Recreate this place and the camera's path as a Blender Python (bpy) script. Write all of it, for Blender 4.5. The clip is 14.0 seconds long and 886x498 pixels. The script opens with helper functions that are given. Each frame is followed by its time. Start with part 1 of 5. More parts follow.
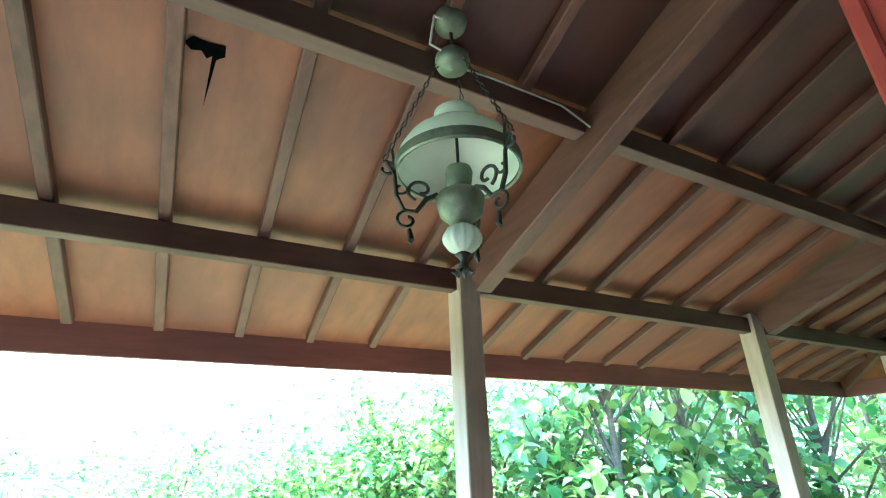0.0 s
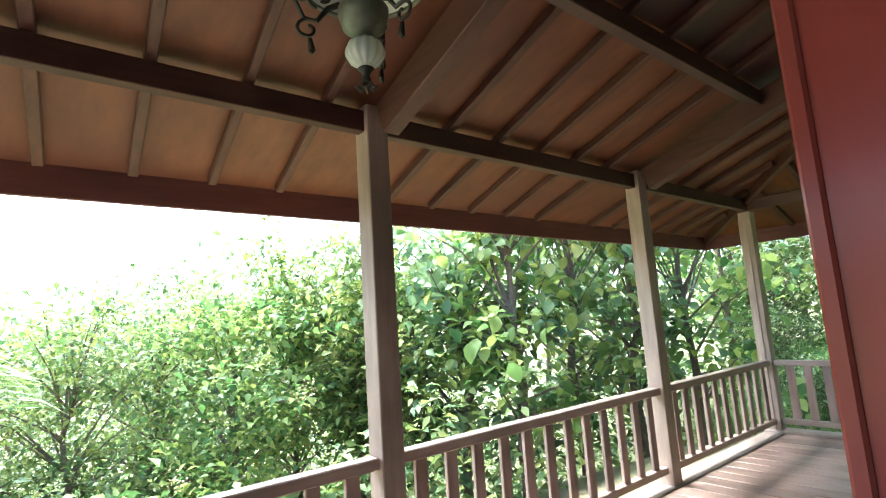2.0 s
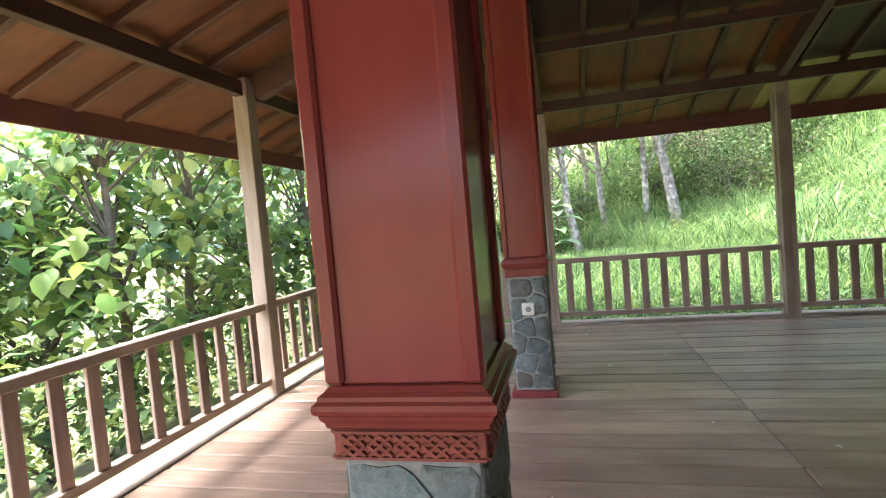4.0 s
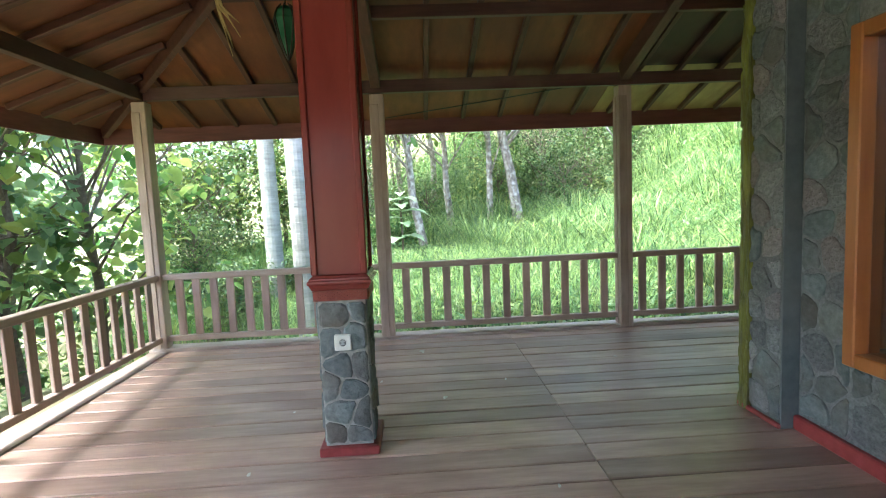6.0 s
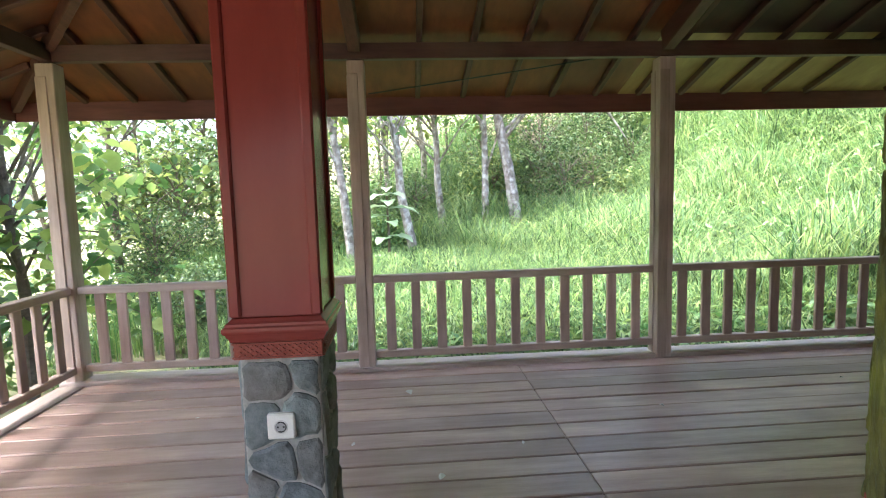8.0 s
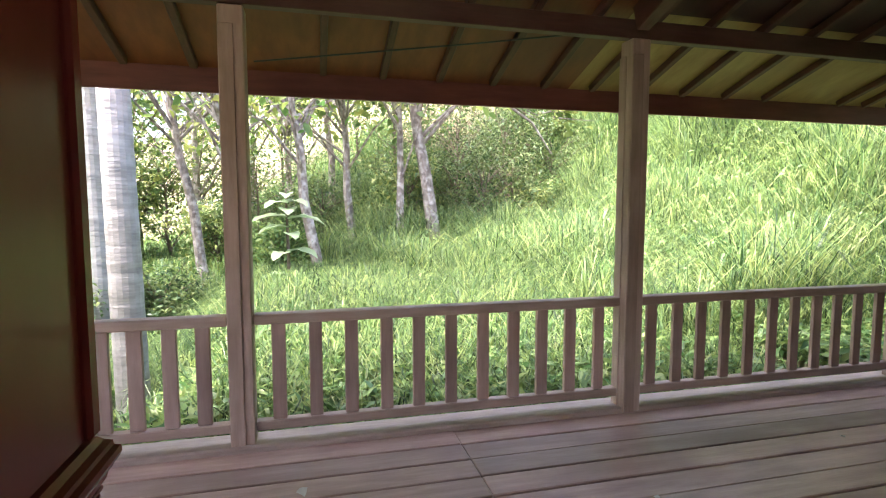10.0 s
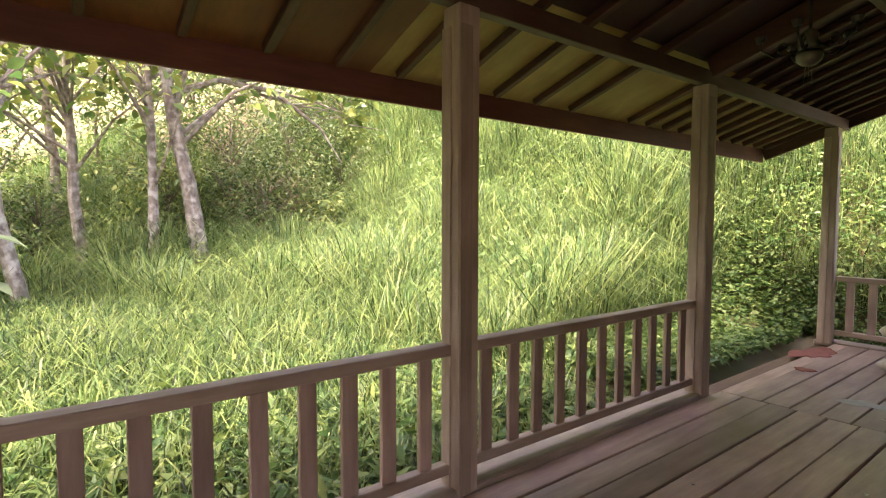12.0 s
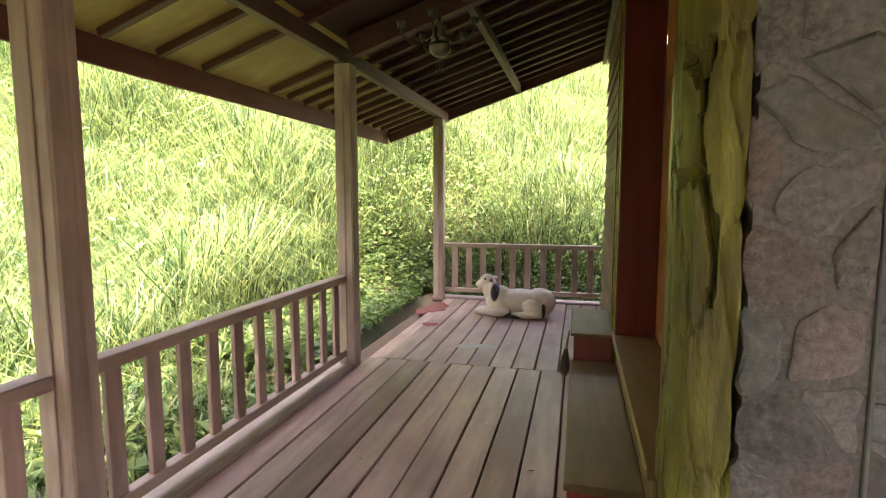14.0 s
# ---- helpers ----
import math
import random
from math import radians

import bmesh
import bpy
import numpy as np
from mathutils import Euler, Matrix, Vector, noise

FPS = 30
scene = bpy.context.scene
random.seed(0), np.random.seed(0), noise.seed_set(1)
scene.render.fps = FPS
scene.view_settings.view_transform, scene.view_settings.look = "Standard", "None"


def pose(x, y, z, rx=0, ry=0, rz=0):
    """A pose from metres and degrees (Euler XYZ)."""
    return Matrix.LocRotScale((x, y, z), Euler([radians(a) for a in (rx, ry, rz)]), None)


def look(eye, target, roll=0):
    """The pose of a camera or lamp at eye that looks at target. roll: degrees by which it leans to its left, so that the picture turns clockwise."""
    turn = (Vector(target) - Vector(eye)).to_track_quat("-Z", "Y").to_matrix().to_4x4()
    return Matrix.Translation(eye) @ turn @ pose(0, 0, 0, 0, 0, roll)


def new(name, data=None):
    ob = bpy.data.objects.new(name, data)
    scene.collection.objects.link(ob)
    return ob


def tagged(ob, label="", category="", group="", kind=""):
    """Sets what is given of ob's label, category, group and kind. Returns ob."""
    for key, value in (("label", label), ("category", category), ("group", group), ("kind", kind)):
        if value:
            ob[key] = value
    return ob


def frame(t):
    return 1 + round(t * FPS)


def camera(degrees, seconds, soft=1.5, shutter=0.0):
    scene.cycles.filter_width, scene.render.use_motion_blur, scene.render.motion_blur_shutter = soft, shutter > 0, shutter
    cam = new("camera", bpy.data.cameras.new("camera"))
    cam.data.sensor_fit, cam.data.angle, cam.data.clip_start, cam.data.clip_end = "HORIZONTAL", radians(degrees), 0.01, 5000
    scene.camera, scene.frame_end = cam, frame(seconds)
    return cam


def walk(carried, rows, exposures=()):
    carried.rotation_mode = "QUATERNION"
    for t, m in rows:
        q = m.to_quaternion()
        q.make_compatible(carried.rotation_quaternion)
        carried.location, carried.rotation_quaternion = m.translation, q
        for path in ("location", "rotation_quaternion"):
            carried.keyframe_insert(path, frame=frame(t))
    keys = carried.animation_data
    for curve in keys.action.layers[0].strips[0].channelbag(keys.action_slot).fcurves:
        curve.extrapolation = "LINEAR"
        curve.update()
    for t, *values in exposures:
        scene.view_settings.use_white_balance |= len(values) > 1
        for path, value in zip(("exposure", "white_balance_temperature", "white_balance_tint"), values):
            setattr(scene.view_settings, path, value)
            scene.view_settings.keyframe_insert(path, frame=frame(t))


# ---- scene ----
cam = camera(80.8, 14.0, soft=1.1)
PATH = [
    (0, (0.447, 0.308, 1.576), (1.38, 1.9, 2.35), -2.3),
    (0.5, (0.439, 0.296, 1.539), (1.466, 1.871, 2.22), -3.1),
    (1, (0.43, 0.282, 1.504), (1.54, 1.847, 2.066), -3.7),
    (1.5, (0.44, 0.266, 1.461), (1.617, 1.823, 1.897), -4.2),
    (2, (0.448, 0.27, 1.405), (1.705, 1.8, 1.688), -3.8),
    (2.5, (0.453, 0.248, 1.36), (1.837, 1.679, 1.554), -3.9),
    (3, (0.489, 0.25, 1.324), (2.159, 1.343, 1.448), -5.1),
    (3.5, (0.55, 0.217, 1.298), (2.402, 0.973, 1.303), -5.2),
    (4, (0.77, 0.139, 1.288), (2.712, 0.608, 1.194), -5.0),
    (4.2, (0.865, 0.103, 1.304), (2.829, 0.47, 1.204), -3.7),
    (6.3, (1.82, 0.001, 1.38), (3.808, -0.113, 1.193), -2.3),
    (6.5, (1.923, -0.007, 1.377), (3.911, -0.122, 1.193), -1.9),
    (7, (2.161, -0.004, 1.362), (4.149, -0.118, 1.179), -1.9),
    (7.2, (2.28, 0.013, 1.385), (4.268, -0.102, 1.194), -1.8),
    (9.3, (3.461, 0.006, 1.382), (5.425, -0.328, 1.212), -0.9),
    (9.5, (3.57, 0.019, 1.393), (5.522, -0.383, 1.222), -0.6),
    (10, (3.855, -0.045, 1.377), (5.789, -0.528, 1.215), -0.0),
    (10.5, (4.129, -0.148, 1.39), (6.045, -0.705, 1.255), 0.3),
    (11, (4.42, -0.211, 1.383), (6.241, -1.027, 1.261), 0.6),
    (11.5, (4.654, -0.261, 1.396), (6.34, -1.331, 1.292), 0.3),
    (12, (4.866, -0.433, 1.393), (6.459, -1.638, 1.285), 0.1),
    (12.5, (4.979, -0.58, 1.397), (6.358, -2.024, 1.29), 0.4),
    (13, (5.048, -0.638, 1.401), (6.021, -2.381, 1.271), 1.0),
    (13.5, (5.087, -0.633, 1.406), (5.702, -2.529, 1.24), 0.2),
    (14, (5.099, -0.625, 1.407), (5.599, -2.551, 1.206), -0.0),
]
LIGHT = [
    # seconds, stops, kelvin, tint
    (0, 4.5, 4450, -20), (0.5, 3.8, 4800, -9), (1, 3.4, 5100, -1), (2, 3.25, 5600, 3), (3, 3.45, 6000, 8), (4.2, 3.5, 6150, 8),
    (6.5, 3.58, 5700, 3), (7.2, 3.58, 5750, 6), (9.5, 3.5, 6300, 24), (11, 3.2, 6900, 25), (11.5, 3.08, 7300, 27), (12, 3.1, 7600, 30), (12.5, 3.08, 7800, 30), (13, 3.2, 7900, 31), (13.5, 3.72, 7500, 32), (14, 3.92, 7400, 34),
]
walk(cam, [(t, look(eye, target, roll)) for t, eye, target, roll in PATH], LIGHT)

# ---- world, sun, light ----
SUN_AZ, SUN_EL = -12.0, 64.0
world = bpy.data.worlds.new("sky")
scene.world = world
world.use_nodes = True
wn = world.node_tree.nodes
sky = wn.new("ShaderNodeTexSky")
sky.sky_type = "NISHITA"
sky.sun_disc = False
sky.sun_elevation, sky.sun_rotation = radians(SUN_EL), radians(SUN_AZ)
sky.air_density, sky.dust_density, sky.ozone_density = 1.0, 5.0, 1.0
bg = wn["Background"]
bg.inputs["Strength"].default_value = 0.15
world.node_tree.links.new(sky.outputs["Color"], bg.inputs["Color"])
sun = new("sun", bpy.data.lights.new("sun", "SUN"))
sun.data.energy, sun.data.angle, sun.data.color = 3.0, radians(32), (1.0, 0.97, 0.92)
sun.matrix_world = look((0, 0, 30), Vector((0, 0, 30)) - 10 * Vector((math.sin(radians(SUN_AZ)) * math.cos(radians(SUN_EL)), math.cos(radians(SUN_AZ)) * math.cos(radians(SUN_EL)), math.sin(radians(SUN_EL)))))


# ---- materials ----
def mat(name, c1, c2, rough=0.6, scale=6.0, stretch=(1, 1, 1), bump=0.15, metal=0.0, vary=0.12, stain=None, stain_scale=1.3, stain_amount=0.5, island=False, through_light=0.0, gloss=0.5, rough_vary=0.12, relief=0.01):
    """A surface with grain, large stains, a value that differs from piece to piece, and fine relief."""
    m = bpy.data.materials.new(name)
    m.use_nodes = True
    nt = m.node_tree
    n, link = nt.nodes, nt.links.new
    b = n["Principled BSDF"]
    co = n.new("ShaderNodeTexCoord")
    info = n.new("ShaderNodeNewGeometry" if island else "ShaderNodeObjectInfo")
    rnd = info.outputs["Random Per Island" if island else "Random"]
    shift = n.new("ShaderNodeVectorMath")
    shift.operation = "ADD"
    mul = n.new("ShaderNodeMath")
    mul.operation = "MULTIPLY"
    mul.inputs[1].default_value = 37.0
    link(rnd, mul.inputs[0])
    link(co.outputs["Object"], shift.inputs[0])
    link(mul.outputs[0], shift.inputs[1])
    mp = n.new("ShaderNodeMapping")
    mp.inputs["Scale"].default_value = stretch
    link(shift.outputs[0], mp.inputs["Vector"])
    fine = n.new("ShaderNodeTexNoise")
    fine.inputs["Scale"].default_value, fine.inputs["Detail"].default_value, fine.inputs["Roughness"].default_value = scale, 7.0, 0.62
    link(mp.outputs[0], fine.inputs["Vector"])
    ramp = n.new("ShaderNodeValToRGB")
    ramp.color_ramp.elements[0].position, ramp.color_ramp.elements[1].position = 0.3, 0.7
    ramp.color_ramp.elements[0].color, ramp.color_ramp.elements[1].color = (*c1, 1), (*c2, 1)
    link(fine.outputs["Fac"], ramp.inputs["Fac"])
    colour = ramp.outputs["Color"]
    broad = n.new("ShaderNodeTexNoise")
    broad.inputs["Scale"].default_value, broad.inputs["Detail"].default_value = stain_scale, 5.0
    link(shift.outputs[0], broad.inputs["Vector"])
    if stain:
        cut = n.new("ShaderNodeValToRGB")
        cut.color_ramp.elements[0].position, cut.color_ramp.elements[1].position = 0.45, 0.68
        cut.color_ramp.elements[0].color, cut.color_ramp.elements[1].color = (0, 0, 0, 1), (stain_amount, stain_amount, stain_amount, 1)
        link(broad.outputs["Fac"], cut.inputs["Fac"])
        mix = n.new("ShaderNodeMix")
        mix.data_type = "RGBA"
        link(cut.outputs["Color"], mix.inputs[0])
        link(colour, mix.inputs[6])
        mix.inputs[7].default_value = (*stain, 1)
        colour = mix.outputs[2]
    hsv = n.new("ShaderNodeHueSaturation")
    span = n.new("ShaderNodeMapRange")
    span.inputs["To Min"].default_value, span.inputs["To Max"].default_value = 1 - vary, 1 + vary
    link(rnd, span.inputs["Value"])
    link(span.outputs[0], hsv.inputs["Value"])
    if island:
        tone = n.new("ShaderNodeMapRange")
        tone.inputs["To Min"].default_value, tone.inputs["To Max"].default_value = 0.5 + min(vary, 0.5) * 0.09, 0.5 - min(vary, 0.5) * 0.12
        link(rnd, tone.inputs["Value"])
        link(tone.outputs[0], hsv.inputs["Hue"])
    link(colour, hsv.inputs["Color"])
    link(hsv.outputs["Color"], b.inputs["Base Color"])
    rr = n.new("ShaderNodeMapRange")
    rr.inputs["To Min"].default_value, rr.inputs["To Max"].default_value = max(0.03, rough - rough_vary), min(1.0, rough + rough_vary)
    link(broad.outputs["Fac"], rr.inputs["Value"])
    link(rr.outputs[0], b.inputs["Roughness"])
    b.inputs["Metallic"].default_value = metal
    b.inputs["Specular IOR Level"].default_value = gloss
    if bump:
        bp = n.new("ShaderNodeBump")
        bp.inputs["Strength"].default_value, bp.inputs["Distance"].default_value = bump, relief
        link(fine.outputs["Fac"], bp.inputs["Height"])
        link(bp.outputs[0], b.inputs["Normal"])
    if through_light:
        tr = n.new("ShaderNodeBsdfTranslucent")
        link(hsv.outputs["Color"], tr.inputs["Color"])
        ms = n.new("ShaderNodeMixShader")
        ms.inputs[0].default_value = through_light
        link(b.outputs[0], ms.inputs[1])
        link(tr.outputs[0], ms.inputs[2])
        link(ms.outputs[0], n["Material Output"].inputs["Surface"])
    return m


GX, GY, GZ = (0.12, 1, 1), (1, 0.12, 1), (1, 1, 0.12)


def wood(name, c1, c2, axis, **kw):
    kw.setdefault("scale", 22.0)
    kw.setdefault("rough", 0.6)
    return mat(name, c1, c2, stretch=axis, **kw)


POST_A, POST_B = (0.33, 0.24, 0.19), (0.48, 0.37, 0.30)
M_post = wood("weathered post wood", POST_A, POST_B, GZ, stain=(0.16, 0.11, 0.08), stain_amount=0.5, bump=0.3)
M_rail_x = wood("weathered rail wood x", POST_A, POST_B, GX, stain=(0.20, 0.13, 0.10), bump=0.3)
M_rail_y = wood("weathered rail wood y", POST_A, POST_B, GY, stain=(0.20, 0.13, 0.10), bump=0.3)
M_baluster = wood("weathered baluster wood", (0.31, 0.21, 0.175), (0.45, 0.325, 0.27), GZ, stain=(0.15, 0.10, 0.08), vary=0.15, bump=0.3)
M_plank = wood("greyed floor plank", (0.325, 0.210, 0.162), (0.545, 0.383, 0.305), GY, scale=14.0, rough=0.40, stain=(0.27, 0.165, 0.13), stain_amount=0.65, vary=0.24, bump=0.35)
M_sill_x = wood("pale edge board x", (0.27, 0.205, 0.17), (0.42, 0.335, 0.28), GX, stain=(0.2, 0.15, 0.12), bump=0.3)
M_sill_y = wood("pale edge board y", (0.27, 0.205, 0.17), (0.42, 0.335, 0.28), GY, stain=(0.2, 0.15, 0.12), bump=0.3)
M_beam_x = wood("dark red beam x", (0.048, 0.018, 0.015), (0.095, 0.038, 0.029), GX, stain=(0.18, 0.12, 0.09), stain_amount=0.35)
M_beam_y = wood("dark red beam y", (0.048, 0.018, 0.015), (0.095, 0.038, 0.029), GY, stain=(0.18, 0.12, 0.09), stain_amount=0.35)
M_rafter_x = wood("brown rafter x", (0.050, 0.018, 0.012), (0.105, 0.040, 0.026), GX, vary=0.2)
M_rafter_y = wood("brown rafter y", (0.050, 0.018, 0.012), (0.105, 0.040, 0.026), GY, vary=0.2)
M_main_x = wood("brown main rafter x", (0.060, 0.022, 0.015), (0.11, 0.043, 0.029), GX)
M_main_y = wood("brown main rafter y", (0.060, 0.022, 0.015), (0.11, 0.043, 0.029), GY)
M_fascia_x = wood("red fascia x", (0.12, 0.035, 0.03), (0.19, 0.065, 0.05), GX, stain=(0.08, 0.03, 0.03))
M_fascia_y = wood("red fascia y", (0.12, 0.035, 0.03), (0.19, 0.065, 0.05), GY, stain=(0.08, 0.03, 0.03))
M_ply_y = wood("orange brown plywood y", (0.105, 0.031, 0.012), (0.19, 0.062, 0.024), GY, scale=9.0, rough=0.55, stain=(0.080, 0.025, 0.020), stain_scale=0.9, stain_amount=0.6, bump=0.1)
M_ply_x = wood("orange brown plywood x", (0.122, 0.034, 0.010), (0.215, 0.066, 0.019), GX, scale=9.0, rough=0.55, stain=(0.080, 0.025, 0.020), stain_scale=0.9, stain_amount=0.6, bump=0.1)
# the deep roof's shade is put into the dark red of these inner boards
M_ply_shaded_y = wood("dark red shaded plywood y", (0.036, 0.0095, 0.007), (0.068, 0.019, 0.0125), GY, scale=9.0, rough=0.55, stain=(0.045, 0.012, 0.010), stain_scale=0.9, stain_amount=0.6, bump=0.1)
M_ply_shaded_x = wood("dark red shaded plywood x", (0.036, 0.0095, 0.007), (0.068, 0.019, 0.0125), GX, scale=9.0, rough=0.55, stain=(0.045, 0.012, 0.010), stain_scale=0.9, stain_amount=0.6, bump=0.1)
M_ply_bounce = wood("golden soffit plywood with grass bounce", (0.27, 0.165, 0.055), (0.42, 0.28, 0.10), GX, scale=9.0, rough=0.55, stain=(0.22, 0.12, 0.045), stain_scale=1.4, stain_amount=0.6, bump=0.1)
M_red = mat("glossy red paint", (0.225, 0.037, 0.032), (0.30, 0.057, 0.048), rough=0.20, gloss=0.20, scale=3.5, stretch=(1, 1, 0.25), bump=0.04, stain=(0.26, 0.075, 0.06), stain_amount=0.45, vary=0.04, rough_vary=0.08)
M_red_carve = mat("carved red wood", (0.24, 0.045, 0.03), (0.36, 0.085, 0.055), rough=0.45, scale=18, bump=0.3, stain=(0.15, 0.03, 0.025))
M_red_base = mat("worn red baseboard", (0.25, 0.035, 0.035), (0.36, 0.06, 0.06), rough=0.5, scale=14, bump=0.3, stain=(0.18, 0.12, 0.10))
M_mortar = mat("grey mortar", (0.24, 0.24, 0.22), (0.42, 0.41, 0.38), rough=0.9, scale=30, bump=0.5)
M_stone = mat("blue grey slate", (0.10, 0.125, 0.127), (0.235, 0.265, 0.26), rough=0.6, scale=26, bump=0.6, stain=(0.15, 0.095, 0.06), stain_scale=2.2, stain_amount=0.55, vary=0.3, relief=0.02)
M_stone_wall = mat("grey river stone", (0.095, 0.105, 0.107), (0.33, 0.335, 0.335), rough=0.55, scale=42, bump=1.0, stain=(0.20, 0.195, 0.20), stain_scale=5.0, stain_amount=0.5, vary=0.25, relief=0.03)
M_stone_rose = mat("rose grey river stone", (0.17, 0.148, 0.143), (0.38, 0.345, 0.335), rough=0.6, scale=38, bump=1.0, stain=(0.27, 0.215, 0.20), stain_scale=5.0, stain_amount=0.5, vary=0.25, relief=0.03)
M_stone_pale = mat("pale grey river stone", (0.22, 0.23, 0.23), (0.45, 0.45, 0.445), rough=0.6, scale=46, bump=1.0, stain=(0.33, 0.32, 0.31), stain_scale=5.0, vary=0.2, relief=0.03)
M_wall_mortar = mat("smeared grey wall mortar", (0.19, 0.195, 0.195), (0.37, 0.37, 0.365), rough=0.85, scale=55, bump=0.8, stain=(0.12, 0.13, 0.12), relief=0.02)
M_strip = mat("blue grey painted strip", (0.085, 0.102, 0.108), (0.135, 0.155, 0.16), rough=0.55, scale=12, bump=0.2, stain=(0.24, 0.24, 0.22), stain_amount=0.3)
M_lime = mat("lime green bark relief", (0.075, 0.078, 0.014), (0.29, 0.295, 0.042), rough=0.45, scale=22, stretch=(1, 1, 0.16), bump=1.0, stain=(0.10, 0.085, 0.025), stain_scale=3.0, stain_amount=0.7, vary=0.16, relief=0.02)
M_door = wood("orange varnished door wood", (0.36, 0.115, 0.028), (0.52, 0.20, 0.055), GZ, rough=0.35, scale=10, stain=(0.30, 0.08, 0.02))
M_jamb = wood("dark red varnished jamb", (0.11, 0.018, 0.012), (0.20, 0.036, 0.022), GZ, rough=0.35, scale=8)
M_step = wood("ochre brown step board", (0.17, 0.105, 0.05), (0.30, 0.20, 0.10), GY, rough=0.5, scale=14, stain=(0.13, 0.11, 0.04))
M_board = wood("dark wall board", (0.14, 0.085, 0.05), (0.24, 0.155, 0.095), GY, rough=0.7, scale=14, bump=0.5, vary=0.25)
M_plaster = mat("plain wall plaster", (0.30, 0.26, 0.22), (0.40, 0.36, 0.31), rough=0.9, scale=6, bump=0.2)
M_bounce_wall = mat("white bounce wall plaster", (0.66, 0.64, 0.60), (0.78, 0.76, 0.72), rough=0.9, scale=6, bump=0.2)
M_tile_roof = mat("clay roof tile", (0.20, 0.07, 0.04), (0.32, 0.13, 0.08), rough=0.85, scale=10, bump=0.5)
M_bark = mat("pale spotted bark", (0.07, 0.055, 0.044), (0.27, 0.235, 0.20), rough=0.9, scale=9, stretch=(1, 1, 0.5), bump=0.7, stain=(0.48, 0.46, 0.42), stain_scale=9.0, stain_amount=0.8, relief=0.02)
M_palm_bark = mat("ringed palm bark", (0.17, 0.17, 0.155), (0.31, 0.31, 0.29), rough=0.85, scale=9, stretch=(0.25, 0.25, 2.2), bump=0.5, stain=(0.40, 0.40, 0.38), stain_scale=6.0, relief=0.03)
M_twig = mat("grey brown twig bark", (0.08, 0.06, 0.045), (0.175, 0.14, 0.105), rough=0.9, scale=20, bump=0.4)
M_leaf = mat("broad green leaf", (0.15, 0.25, 0.062), (0.24, 0.365, 0.11), rough=0.5, scale=5, bump=0, vary=0.5, island=True, through_light=0.6)
M_leaf_blue = mat("blue green broad leaf", (0.17, 0.275, 0.135), (0.275, 0.40, 0.215), rough=0.45, scale=5, bump=0, vary=0.4, island=True, through_light=0.55)
M_leaf_yellow = mat("yellow green leaf", (0.13, 0.20, 0.05), (0.22, 0.30, 0.09), rough=0.45, scale=5, bump=0, vary=0.45, island=True, through_light=0.4)
M_bush = mat("fine bush leaf", (0.10, 0.165, 0.045), (0.175, 0.26, 0.08), rough=0.6, scale=5, bump=0, vary=0.5, island=True, through_light=0.35)
M_flower = mat("cream flower tuft", (0.42, 0.36, 0.17), (0.56, 0.48, 0.26), rough=0.8, scale=8, bump=0, vary=0.3, island=True, through_light=0.3)
M_grass = mat("tall light green grass", (0.056, 0.132, 0.034), (0.135, 0.240, 0.078), rough=0.42, scale=3, bump=0, vary=0.85, stain=(0.17, 0.205, 0.09), stain_scale=0.35, stain_amount=0.5, island=True, through_light=0.45)
M_weed = mat("low green weeds", (0.105, 0.205, 0.055), (0.175, 0.295, 0.09), rough=0.5, scale=4, bump=0, vary=0.4, island=True, through_light=0.4)
M_ground = mat("grassy soil", (0.07, 0.075, 0.03), (0.14, 0.14, 0.055), rough=0.95, scale=2.0, bump=0.5, stain=(0.19, 0.13, 0.085), stain_scale=0.4, stain_amount=0.6, relief=0.05)
M_glass_white = mat("milk glass", (0.72, 0.76, 0.68), (0.80, 0.82, 0.75), rough=0.25, scale=4, bump=0.02, stain=(0.62, 0.62, 0.45), stain_amount=0.3, through_light=0.35)
M_brass = mat("tarnished brass", (0.10, 0.11, 0.075), (0.24, 0.23, 0.17), rough=0.5, scale=22, bump=0.25, metal=0.6, stain=(0.17, 0.22, 0.17))
M_iron = mat("dark scrolled iron", (0.035, 0.035, 0.03), (0.075, 0.07, 0.06), rough=0.5, scale=30, bump=0.2, metal=0.7)
M_black = mat("black rubber cable", (0.02, 0.02, 0.02), (0.04, 0.04, 0.04), rough=0.6, scale=20, bump=0)
M_cable = mat("pale electric cable", (0.45, 0.42, 0.38), (0.6, 0.57, 0.52), rough=0.5, scale=20, bump=0)
M_void = mat("black gap", (0.002, 0.002, 0.002), (0.004, 0.004, 0.004), rough=1.0, scale=20, bump=0, gloss=0.0)
M_white = mat("white plastic", (0.72, 0.71, 0.66), (0.80, 0.79, 0.74), rough=0.35, scale=12, bump=0.02)
M_socket = mat("grey plastic", (0.34, 0.34, 0.32), (0.42, 0.42, 0.40), rough=0.4, scale=12, bump=0.02)
M_calf = mat("cream painted plaster", (0.50, 0.42, 0.32), (0.64, 0.56, 0.45), rough=0.55, scale=7, bump=0.15, stain=(0.36, 0.28, 0.20), stain_scale=4, stain_amount=0.5)
M_straw = mat("dry straw", (0.36, 0.25, 0.09), (0.55, 0.42, 0.19), rough=0.8, scale=20, bump=0.2, vary=0.2)
M_lantern = mat("green lantern glass", (0.02, 0.09, 0.05), (0.05, 0.16, 0.09), rough=0.15, scale=6, bump=0)
M_frond = mat("palm frond green", (0.10, 0.17, 0.05), (0.20, 0.27, 0.09), rough=0.5, scale=4, bump=0, vary=0.3, island=True, through_light=0.35)
